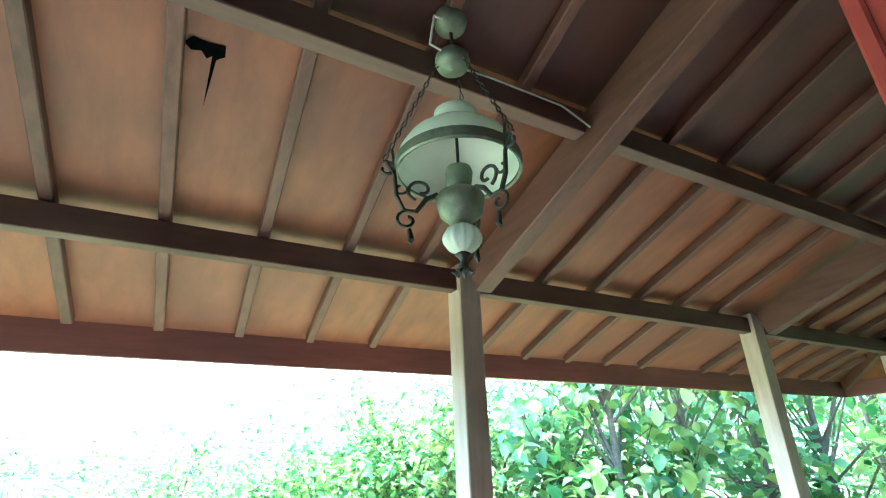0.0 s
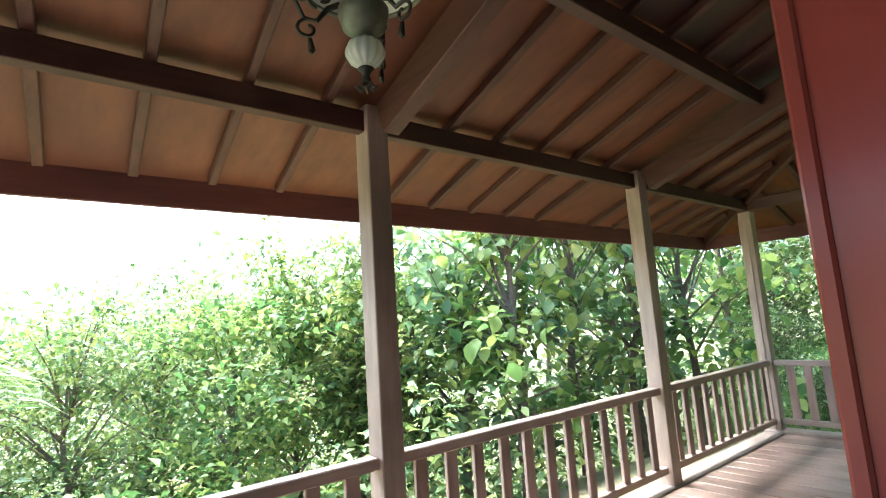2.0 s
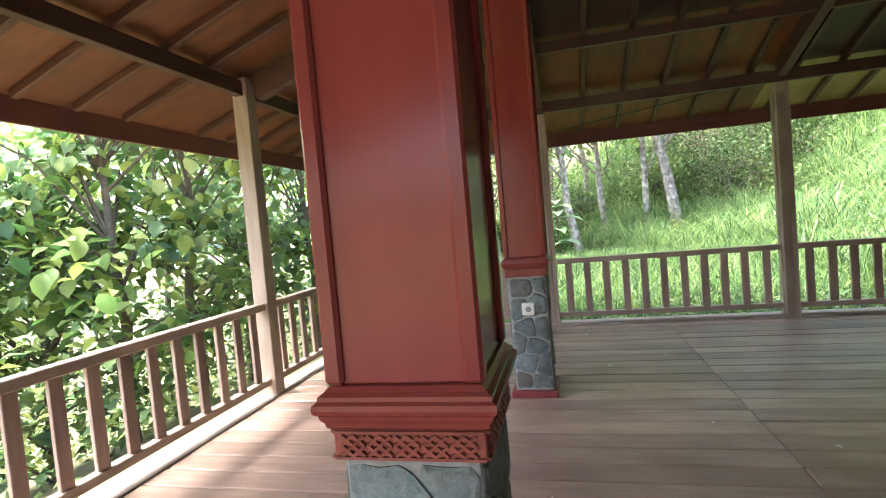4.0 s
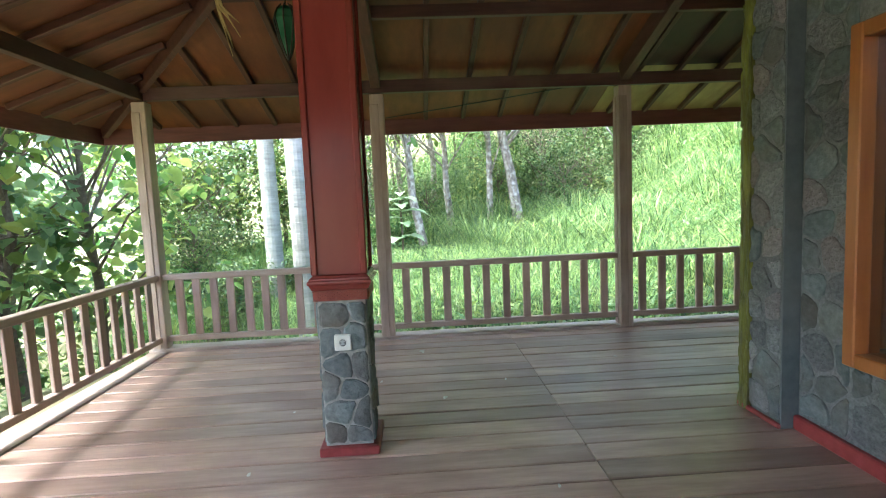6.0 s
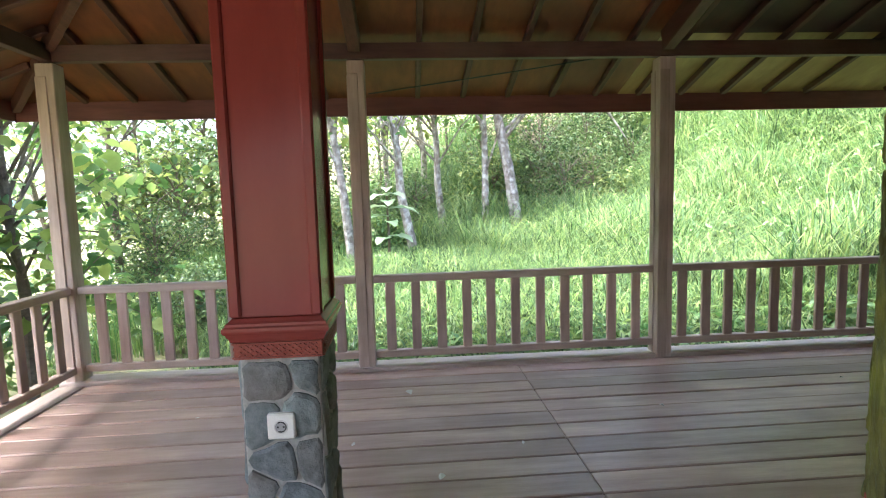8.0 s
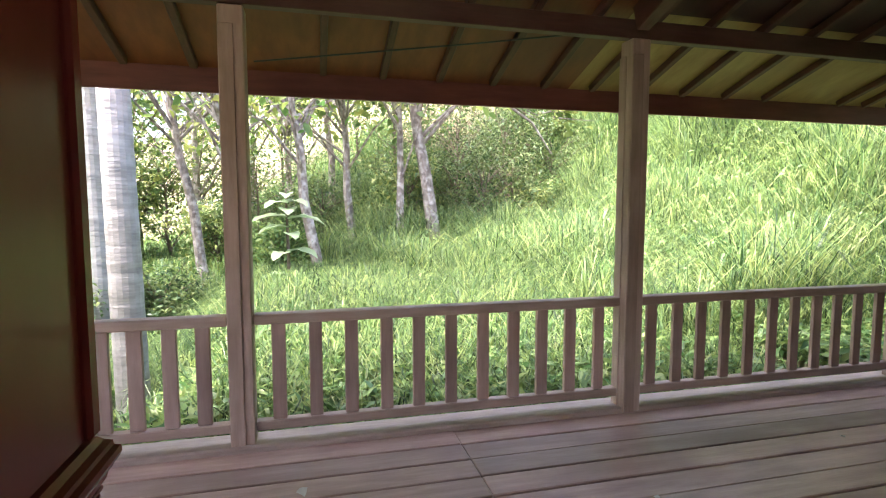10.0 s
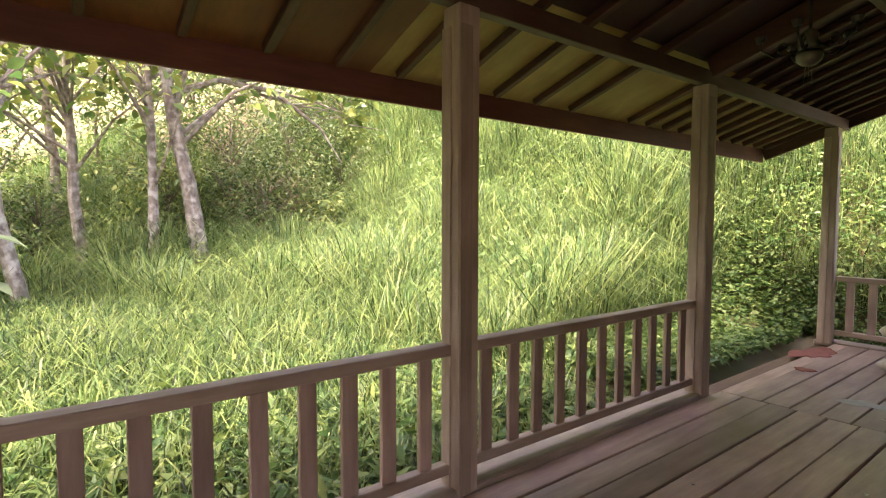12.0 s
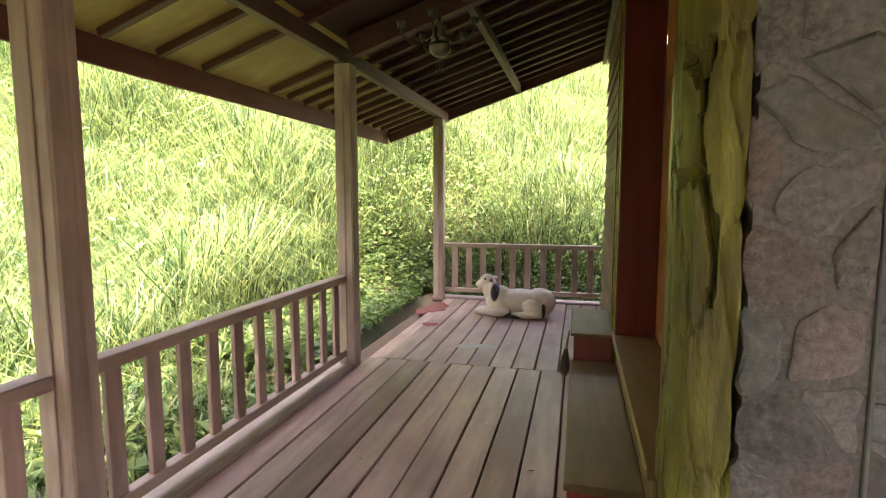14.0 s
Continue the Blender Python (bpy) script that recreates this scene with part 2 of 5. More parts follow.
M_bristle = mat("grey brown bristle", (0.06, 0.045, 0.035), (0.14, 0.11, 0.09), rough=0.9, scale=30, bump=0.3)
M_hazed_hill = mat("far hill with haze colour", (0.22, 0.32, 0.38), (0.28, 0.38, 0.42), rough=0.9, scale=0.02, bump=0)
M_paper = mat("white scrap", (0.6, 0.58, 0.54), (0.7, 0.68, 0.63), rough=0.8, scale=20, bump=0.1)
M_paint_spill = mat("dried pale paint", (0.36, 0.33, 0.28), (0.5, 0.47, 0.42), rough=0.6, scale=14, bump=0.2)
M_red_dust = mat("red brick dust", (0.21, 0.062, 0.042), (0.30, 0.115, 0.08), rough=0.95, scale=16, bump=0.3)
M_glass = bpy.data.materials.new("window glass")
M_glass.use_nodes = True
M_glass.node_tree.nodes["Principled BSDF"].inputs["Transmission Weight"].default_value = 1.0
M_glass.node_tree.nodes["Principled BSDF"].inputs["Roughness"].default_value = 0.02


# ---- building blocks ----
def mesh_of(name, bm, material, smooth=False):
    me = bpy.data.meshes.new(name)
    bmesh.ops.recalc_face_normals(bm, faces=bm.faces)
    bm.to_mesh(me)
    bm.free()
    me.materials.append(material)
    if smooth:
        for p in me.polygons:
            p.use_smooth = True
    return me


def link_under(ob, parent):
    ob.parent = parent
    if parent.type == "EMPTY":
        ob.matrix_parent_inverse = Matrix.Translation(parent.location).inverted()
    return ob


def part(name, bm, material, parent, label="", smooth=False):
    """One mesh, in world coordinates, under a thing or a part."""
    ob = new(name, mesh_of(name, bm, material, smooth))
    link_under(ob, parent)
    if label:
        ob["label"] = label
    return ob


def solid(name, bm, material, label="", category="", kind="", group="", smooth=False):
    return tagged(new(name, mesh_of(name, bm, material, smooth)), label, category, group, kind)


def thing(name, at, label, category, group="", kind=""):
    ob = new(name)
    ob.location = at
    ob.empty_display_size = 0.1
    return tagged(ob, label, category, group, kind)


def box(x0, x1, y0, y1, z0, z1, bevel=0.004, bm=None):
    own = bm is None
    bm = bm or bmesh.new()
    vs = [bm.verts.new((x, y, z)) for x in (x0, x1) for y in (y0, y1) for z in (z0, z1)]
    fs = [bm.faces.new([vs[i] for i in f]) for f in ((0, 1, 3, 2), (4, 6, 7, 5), (0, 4, 5, 1), (2, 3, 7, 6), (0, 2, 6, 4), (1, 5, 7, 3))]
    if bevel:
        edges = {e for f in fs for e in f.edges}
        bmesh.ops.bevel(bm, geom=list(edges), offset=bevel, segments=1, affect="EDGES")
    return bm


def beam(p0, p1, w, h, bevel=0.005, bm=None, up=(0, 0, 1)):
    """A bar of section w by h from p0 to p1, whose top runs through the two points."""
    bm = bm or bmesh.new()
    p0, p1 = Vector(p0), Vector(p1)
    d = (p1 - p0).normalized()
    side = d.cross(Vector(up)).normalized() * w / 2
    down = d.cross(side).normalized() * h
    if down.z > 0:
        down = -down
    vs = [bm.verts.new(p + s * side + k * down) for p in (p0, p1) for s in (-1, 1) for k in (0, 1)]
    fs = [bm.faces.new([vs[i] for i in f]) for f in ((0, 1, 3, 2), (4, 6, 7, 5), (0, 4, 5, 1), (2, 3, 7, 6), (0, 2, 6, 4), (1, 5, 7, 3))]
    if bevel:
        bmesh.ops.bevel(bm, geom=list({e for f in fs for e in f.edges}), offset=bevel, segments=1, affect="EDGES")
    return bm


def tube(points, radii, sides=7, bm=None, cap=True):
    """A round bar along points, of the given radii."""
    bm = bm or bmesh.new()
    points = [Vector(p) for p in points]
    rings = []
    for i, p in enumerate(points):
        d = (points[min(i + 1, len(points) - 1)] - points[max(i - 1, 0)]).normalized()
        a = d.orthogonal().normalized() if i == 0 else (rings_a - d * rings_a.dot(d)).normalized()
        rings_a = a
        b = d.cross(a)
        r = float(radii[i] if isinstance(radii, (list, tuple)) else radii)
        rings.append([bm.verts.new(p + r * (math.cos(k * math.tau / sides) * a + math.sin(k * math.tau / sides) * b)) for k in range(sides)])
    for r0, r1 in zip(rings, rings[1:]):
        for k in range(sides):
            bm.faces.new((r0[k], r0[(k + 1) % sides], r1[(k + 1) % sides], r1[k]))
    if cap:
        bm.faces.new(rings[0][::-1])
        bm.faces.new(rings[-1])
    return bm


def lathe(at, profile, sides=24, bm=None):
    """A turned shape from (radius, height) pairs round the upright through at."""
    bm = bm or bmesh.new()
    rings = [[bm.verts.new((at[0] + r * math.cos(k * math.tau / sides), at[1] + r * math.sin(k * math.tau / sides), at[2] + z)) for k in range(sides)] for r, z in profile]
    for r0, r1 in zip(rings, rings[1:]):
        for k in range(sides):
            bm.faces.new((r0[k], r0[(k + 1) % sides], r1[(k + 1) % sides], r1[k]))
    return bm


def prism(poly, axis, a, b, bm=None):
    """A flat outline of (u, v) pairs pushed along an axis from a to b."""
    bm = bm or bmesh.new()

    def put(u, v, w):
        return {"x": (w, u, v), "y": (u, w, v), "z": (u, v, w)}[axis]

    r0, r1 = ([bm.verts.new(put(u, v, w)) for u, v in poly] for w in (a, b))
    bm.faces.new(r0)
    bm.faces.new(r1[::-1])
    for k in range(len(poly)):
        bm.faces.new((r0[k], r1[k], r1[(k + 1) % len(poly)], r0[(k + 1) % len(poly)]))
    return bm


def raw_mesh(name, verts, faces, material):
    """A large mesh from arrays: verts (n, 3) and equal-sided faces (m, k)."""
    me = bpy.data.meshes.new(name)
    verts, faces = np.asarray(verts, np.float32), np.asarray(faces, np.int32)
    m, k = faces.shape
    me.vertices.add(len(verts))
    me.vertices.foreach_set("co", verts.ravel())
    me.loops.add(m * k)
    me.loops.foreach_set("vertex_index", faces.ravel())
    me.polygons.add(m)
    me.polygons.foreach_set("loop_start", np.arange(0, m * k, k, dtype=np.int32))
    me.update(calc_edges=True)
    me.materials.append(material)
    return me


def cells(w, h, size, seed, squash=1.0):
    """The outlines of irregular stones that fill a w by h rectangle."""
    rng = random.Random(seed)
    pts = []
    nx, ny = max(1, round(w / size)), max(1, round(h / (size * squash)))
    for i in range(nx):
        for j in range(ny):
            pts.append(((i + 0.5 + (0.25 if j % 2 else -0.25) * (nx > 1) + rng.uniform(-0.28, 0.28)) * w / nx, (j + 0.5 + rng.uniform(-0.3, 0.3)) * h / ny))
    out = []
    for a in pts:
        poly = [(0, 0), (w, 0), (w, h), (0, h)]
        for b in pts:
            if a is b or (a[0] - b[0]) ** 2 + (a[1] - b[1]) ** 2 > (4 * size) ** 2:
                continue
            mx, my, dx, dy = (a[0] + b[0]) / 2, (a[1] + b[1]) / 2, b[0] - a[0], b[1] - a[1]
            cut = []
            for k in range(len(poly)):
                p, q = poly[k], poly[(k + 1) % len(poly)]
                sp, sq = (p[0] - mx) * dx + (p[1] - my) * dy, (q[0] - mx) * dx + (q[1] - my) * dy
                if sp <= 0:
                    cut.append(p)
                if (sp < 0 < sq) or (sq < 0 < sp):
                    f = sp / (sp - sq)
                    cut.append((p[0] + f * (q[0] - p[0]), p[1] + f * (q[1] - p[1])))
            poly = cut
            if len(poly) < 3:
                break
        if len(poly) >= 3:
            out.append(poly)
    return out


def stones(parent, origin, right, out, w, h, size, seed, material, gap=0.012, proud=0.016, squash=1.0, name="stone", loose=1.0):
    """Flat stones set on a wall face: origin is its lower corner, right runs along it, out is its normal."""
    origin, right, out, up = Vector(origin), Vector(right), Vector(out), Vector((0, 0, 1))
    rng = random.Random(seed + 7)
    for poly in cells(w, h, size, seed, squash):
        cx, cy = sum(p[0] for p in poly) / len(poly), sum(p[1] for p in poly) / len(poly)
        ring = []
        for k in range(len(poly)):
            p, q = poly[k], poly[(k + 1) % len(poly)]
            if math.hypot(q[0] - p[0], q[1] - p[1]) > 0.05:
                ring += [(p[0] * 0.86 + q[0] * 0.14, p[1] * 0.86 + q[1] * 0.14), ((p[0] + q[0]) / 2 + rng.uniform(-0.006, 0.006) * loose, (p[1] + q[1]) / 2 + rng.uniform(-0.006, 0.006) * loose), (p[0] * 0.14 + q[0] * 0.86, p[1] * 0.14 + q[1] * 0.86)]
            else:
                ring.append(((p[0] + q[0]) / 2, (p[1] + q[1]) / 2))
        if len(ring) < 3:
            continue
        bm = bmesh.new()
        g = gap * rng.uniform(1.0, loose)
        lift, tilt_u, tilt_v = proud * rng.uniform(0.6, 1.3), rng.uniform(-0.05, 0.05), rng.uniform(-0.05, 0.05)
        rows = []
        for inset, z in ((g, -0.01), (g, lift * 0.55), (g + 0.012, lift)):
            row = []
            for u, v in ring:
                d = math.hypot(u - cx, v - cy) or 1e-6
                f = max(0.25, 1 - inset / d)
                uu, vv = cx + (u - cx) * f, cy + (v - cy) * f
                zz = z + (tilt_u * (uu - cx) + tilt_v * (vv - cy) + rng.uniform(-0.0015, 0.0015) if z > 0 else 0)
                row.append(bm.verts.new(origin + right * uu + up * vv + out * zz))
            rows.append(row)
        for r0, r1 in zip(rows, rows[1:]):
            for k in range(len(ring)):
                bm.faces.new((r0[k], r0[(k + 1) % len(ring)], r1[(k + 1) % len(ring)], r1[k]))
        mid = bm.verts.new(origin + right * cx + up * cy + out * (lift + rng.uniform(0.0, 0.008)))
        for k in range(len(ring)):
            bm.faces.new((rows[-1][k], rows[-1][(k + 1) % len(ring)], mid))
        part(name, bm, rng.choice(material) if isinstance(material, tuple) else material, parent)


# ---- the plan ----
PX, PY = 6.95, 2.63            # lines of the east and the north posts
EAVE_X, END_Y = 7.87, -8.02
SLOPE, PANEL = 0.33, 2.64     # the ceiling's rise per metre, and its height over the posts
WEST = -4.5
HX, HY = 4.79, -2.05           # the house's corner
N_POSTS = (-0.80, 1.93, 4.62)
E_POSTS = (0.36, -2.10, -4.55, -7.55)


def ceil_n(y):
    return PANEL + SLOPE * (PY - y)


def ceil_e(x):
    return PANEL + SLOPE * (PX - x)


def land(x, y):
    """The ground's height."""
    x, y = np.asarray(x, float), np.asarray(y, float)
    s = 0.55 * (x - 8.6) + 0.83 * (-y - 5.6)
    hill = 0.80 * np.log1p(np.exp(np.clip(s * 1.6, -30, 30))) / 1.6
    hill = np.where(hill > 22, 22 + (hill - 22) * 0.15, hill)
    s_n = np.clip(y - 3.4 - 0.25 * np.clip(x - 6, 0, 12), 0, 60)
    fall = -0.42 * s_n * np.exp(-s_n / 40)
    near = 0.10 * np.sin(1.3 * x + 0.7 * y) * np.sin(0.9 * y - 0.4 * x) * np.clip((np.hypot(x - 2, y + 2) - 8) / 6, 0, 1)
    gap = np.hypot(np.clip(x - 7.1, 0, None), np.clip(-7.7 - y, 0, None))
    ease = np.clip((gap - 0.2) / 2.2, 0, 1)
    hill = hill * (0.12 + 0.88 * ease * ease * (3 - 2 * ease))
    hill = np.where((x > 7.0) & (y < -4.4) & (y > -9.5), np.maximum(hill, 0.24), hill)
    hill = hill * (1 - 0.85 * np.exp(-(((x - 15.8) / 4.2) ** 2 + ((y + 4.6) / 2.2) ** 2)))
    dip = np.clip((y - 0.4) / 1.6, 0, 1) * np.clip((x - 7.2) / 1.6, 0, 1) * np.clip((14.5 - x) / 3.0, 0, 1)
    fall = fall - 0.75 * dip * dip * (3 - 2 * dip)
    inside = (x > WEST - 1) & (x < 7.3) & (y > -8.0) & (y < 3.1)
    return np.where(inside, -0.35, -0.28 + hill + fall + near)


# ground: one sheet to the horizon, finer near the house
def spread(n, near, far):
    u = np.linspace(-1, 1, n)
    return np.sign(u) * (near * np.abs(u) + (far - near) * np.abs(u) ** 6)


gx, gy = spread(150, 45, 2500) + 6, spread(150, 45, 2500)
gxx, gyy = np.meshgrid(gx, gy, indexing="ij")
gz = land(gxx, gyy)
idx = np.arange(150 * 150).reshape(150, 150)
quads = np.stack([idx[:-1, :-1], idx[1:, :-1], idx[1:, 1:], idx[:-1, 1:]], -1).reshape(-1, 4)
ground_me = raw_mesh("ground", np.stack([gxx, gyy, gz], -1).reshape(-1, 3), quads, M_ground)
for p in ground_me.polygons:
    p.use_smooth = True
tagged(new("ground", ground_me), "grassy sloping soil rising behind the veranda", "ground", kind="structure")

# far hills, with the distance haze put into their blue colour
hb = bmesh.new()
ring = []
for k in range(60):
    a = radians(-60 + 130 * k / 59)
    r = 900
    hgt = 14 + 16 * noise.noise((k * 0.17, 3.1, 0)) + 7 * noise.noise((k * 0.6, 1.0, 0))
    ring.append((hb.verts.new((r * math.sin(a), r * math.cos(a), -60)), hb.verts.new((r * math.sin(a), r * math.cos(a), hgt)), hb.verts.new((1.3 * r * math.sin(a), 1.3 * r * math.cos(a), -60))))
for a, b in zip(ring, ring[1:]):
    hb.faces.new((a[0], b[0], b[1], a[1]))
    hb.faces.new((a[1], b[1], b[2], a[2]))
solid("backdrop", hb, M_hazed_hill, "hazy blue line of far hills", "hills", "structure")

# floor: sub-floor, edge boards; the planks come last
floor = thing("floor", (2, 0, 0), "greyed wooden plank deck of the veranda", "floor", kind="structure")
part("sub_floor", box(WEST, 7.02, -7.72, 2.70, -0.34, -0.045, 0), M_board, floor)
part("edge_board", box(6.86, 7.06, -4.62, 2.74, -0.04, 0.032, 0.01), M_sill_y, floor, "pale worn edge board")
part("edge_board", box(WEST, 6.855, 2.54, 2.74, -0.04, 0.002, 0.004), M_sill_x, floor, "pale worn edge board")
part("edge_board", box(4.80, 7.06, -7.74, -7.54, -0.04, 0.018, 0.01), M_sill_x, floor, "pale worn edge board")
part("rim_joist", box(7.025, 7.055, -7.7, 2.72, -0.33, -0.05), M_board, floor)
part("rim_joist", box(WEST, 7.02, 2.705, 2.735, -0.9, -0.05), M_board, floor)


# posts
def post(x, y, along):
    t = thing("veranda_post", (x, y, 0), "square weathered brown wooden veranda post standing on the deck edge", "post", "veranda posts")
    top = PANEL - 0.195
    w = 0.066
    part("shaft", box(x - w, x + w, y - w, y + w, 0.0, PANEL - 0.03 if along == "n" else top, 0.006), M_post, t)
    if along == "e":
        part("facing", box(x - w - 0.010, x - w - 0.001, y - 0.015, y + w - 0.001, 0.0, top - 0.10, 0.004), M_post, t)
        part("facing", box(x - 0.010, x + w - 0.002, y + w + 0.001, y + w + 0.010, 0.0, top - 0.10, 0.004), M_post, t)
    return t


for x in N_POSTS:
    post(x, PY, "n")
post(PX, PY, "e")
for x, y in zip((PX, PX - 0.03, PX - 0.03, PX), E_POSTS):
    post(x, y, "e")


# railings
def railing(a, b, fixed, axis, count):
    """A bay of railing between a and b along an axis, at the fixed other coordinate."""
    at = ((a + b) / 2, fixed, 0.1) if axis == "x" else (fixed, (a + b) / 2, 0.1)
    t = thing("railing", at, "weathered brown wooden railing with flat upright balusters between posts", "railing", "veranda railings")
    m = M_rail_x if axis == "x" else M_rail_y

    def bar(u0, u1, half, z0, z1, bevel=0.006):
        return box(u0, u1, fixed - half, fixed + half, z0, z1, bevel) if axis == "x" else box(fixed - half, fixed + half, u0, u1, z0, z1, bevel)

    part("top_rail", bar(a, b, 0.045, 0.712, 0.77), m, t)
    part("bottom_rail", bar(a, b, 0.032, 0.092, 0.148), m, t)
    step = (b - a - 0.27) / (count - 1)
    rng = random.Random(round(a * 100 + fixed * 10))
    for k in range(count):
        c = a + 0.135 + step * k + rng.uniform(-0.006, 0.006)
        w = 0.038 + rng.uniform(-0.002, 0.002)
        part("baluster", box(c - w, c + w, fixed - 0.014, fixed + 0.014, 0.146, 0.714, 0.004) if axis == "x" else box(fixed - 0.014, fixed + 0.014, c - w, c + w, 0.146, 0.714, 0.004), M_baluster, t)
    return t


railing(N_POSTS[0] + 0.07, N_POSTS[1] - 0.07, PY, "x", 12)
railing(N_POSTS[1] + 0.07, N_POSTS[2] - 0.07, PY, "x", 12)
railing(N_POSTS[2] + 0.07, PX - 0.07, PY, "x", 11)
railing(E_POSTS[0] + 0.07, PY - 0.07, PX, "y", 12)
railing(E_POSTS[1] + 0.07, E_POSTS[0] - 0.07, PX, "y", 11)
railing(E_POSTS[2] + 0.07, E_POSTS[1] - 0.07, PX, "y", 11)
railing(4.80, PX - 0.07, -7.60, "x", 10)

# ---- roof and ceiling ----
RID_X = PX - (PY + 2.9)
RID_Z = ceil_n(-2.9)


def slab(corners, thick, material, name, label, category, kind="structure", bm=None):
    bm = bmesh.new()
    lo = [bm.verts.new(c) for c in corners]
    hi = [bm.verts.new((c[0], c[1], c[2] + thick)) for c in corners]
    bm.faces.new(lo)
    bm.faces.new(hi[::-1])
    for k in range(len(lo)):
        bm.faces.new((lo[k], hi[k], hi[(k + 1) % len(lo)], lo[(k + 1) % len(lo)]))
    return solid(name, bm, material, label, category, kind)


def up_n(x, y, d=0.0):
    return (x, y, ceil_n(y) + d)


def up_e(x, y, d=0.0):
    return (x, y, ceil_e(x) + d)


HIP_X = EAVE_X - 0.02
HIP_Y = PY + (HIP_X - PX)
YM, XM = 1.58, 5.93  # lines of the middle purlins, where the boards change to a shade-darkened colour
XH = PX - (PY - YM)
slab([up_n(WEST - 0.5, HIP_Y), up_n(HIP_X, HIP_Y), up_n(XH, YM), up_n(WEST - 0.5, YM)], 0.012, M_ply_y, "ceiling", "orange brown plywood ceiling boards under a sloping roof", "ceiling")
slab([up_n(WEST - 0.5, YM - 0.001), up_n(XH - 0.001, YM - 0.001), up_n(RID_X, -2.9), up_n(WEST - 0.5, -2.9)], 0.012, M_ply_shaded_y, "ceiling", "dark red plywood ceiling boards with roof shade in their colour", "ceiling")
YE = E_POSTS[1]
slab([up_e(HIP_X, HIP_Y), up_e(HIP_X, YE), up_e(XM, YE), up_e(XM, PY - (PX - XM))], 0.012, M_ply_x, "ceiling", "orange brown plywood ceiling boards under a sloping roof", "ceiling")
slab([up_e(XM - 0.001, PY - (PX - XM)), up_e(XM - 0.001, YE), up_e(PX - (PY - YE), YE)], 0.012, M_ply_shaded_x, "ceiling", "dark red plywood ceiling boards with roof shade in their colour", "ceiling")
slab([up_e(PX - 0.01, YE - 0.002), up_e(PX - 0.01, END_Y), up_e(RID_X, END_Y), up_e(RID_X, -2.9), up_e(PX - (PY - YE), YE - 0.002)], 0.012, M_ply_shaded_x, "ceiling", "dark red plywood ceiling boards beside the house, shade in their colour", "ceiling")
# the golden tone holds yellow light bounced up from the grass
slab([up_e(HIP_X, E_POSTS[1] - 0.002), up_e(HIP_X, END_Y), up_e(PX - 0.008, END_Y), up_e(PX - 0.008, E_POSTS[1] - 0.002)], 0.012, M_ply_bounce, "ceiling", "plywood soffit boards along the eave, golden grass bounce in their colour", "ceiling")
slab([(RID_X, -2.9, RID_Z + 0.01), (RID_X, END_Y, RID_Z + 0.01), (WEST - 0.5, END_Y, RID_Z - 1.6), (WEST - 0.5, -2.9, RID_Z - 1.6)], 0.02, M_ply_x, "ceiling", "plain plywood boards under the back slope", "ceiling")

roof = thing("roof", (PX, PY, PANEL), "dark red brown timber roof frame with rafters, purlins and fascia boards", "roof", kind="structure")
RB = 0.055  # rafter depth
rr = random.Random(5)
# north rafters, shortened at the hip
lines = [(0.021 + 0.4115 * k, 0.073) for k in range(-11, 5)] + [(2.075 + 0.427 * k, 0.05) for k in range(14)]
for x, skew in (q for q in lines if q[0] < HIP_X - 0.15):
    if all(abs(x - q) > 0.16 for q in N_POSTS):
        y1 = max(-2.0, PY - (PX - x) + 0.06) if x > RID_X else -2.0
        w = 0.05 + rr.uniform(-0.004, 0.004)
        y0 = HIP_Y - 0.06
        if y0 - y1 > 0.25:
            part("rafter", beam(up_n(x + skew * (y0 - PY), y0, -0.002), up_n(x + skew * (y1 - PY) + rr.uniform(-0.012, 0.012), y1, -0.002), w, RB), M_rafter_y, roof)
# east rafters
y = -0.138 + 0.4275 * 8
while y > END_Y + 0.1:
    if all(abs(y - q) > 0.15 for q in E_POSTS[:3]):
        x1 = max(HX + 0.01, PX - (PY - y) + 0.06) if y > HY else HX + 0.01
        if HIP_X - 0.06 - x1 > 0.25:
            part("rafter", beam(up_e(HIP_X - 0.06, y, -0.002), up_e(x1, y + rr.uniform(-0.012, 0.012), -0.002), 0.05 + rr.uniform(-0.004, 0.004), RB), M_rafter_x, roof)
    y -= 0.4275 if y > -4.6 else 0.30
# beams over the posts
BT = PANEL - RB - 0.004
part("wall_plate", box(WEST, PX + 0.06, PY - 0.035, PY + 0.035, BT - 0.12, BT), M_beam_x, roof)
part("wall_plate", box(PX - 0.035, PX + 0.035, END_Y + 0.03, PY - 0.04, BT - 0.12, BT), M_beam_y, roof)
# middle purlins
yn = YM
part("purlin", box(WEST, N_POSTS[1] - 0.055, yn - 0.035, yn + 0.035, ceil_n(yn) - RB - 0.115, ceil_n(yn) - RB - 0.004), M_beam_x, roof)
part("purlin", box(N_POSTS[1] + 0.055, N_POSTS[2] - 0.055, yn - 0.035, yn + 0.035, ceil_n(yn) - RB - 0.115, ceil_n(yn) - RB - 0.004), M_beam_x, roof)
xe = XM
part("purlin", box(xe - 0.03, xe + 0.03, E_POSTS[1] - 0.06, E_POSTS[0] - 0.06, ceil_e(xe) - RB - 0.10, ceil_e(xe) - RB - 0.004), M_beam_y, roof)
part("purlin", box(xe - 0.03, xe + 0.03, END_Y + 0.05, E_POSTS[1] - 0.06, ceil_e(xe) - RB - 0.10, ceil_e(xe) - RB - 0.004), M_rafter_y, roof)
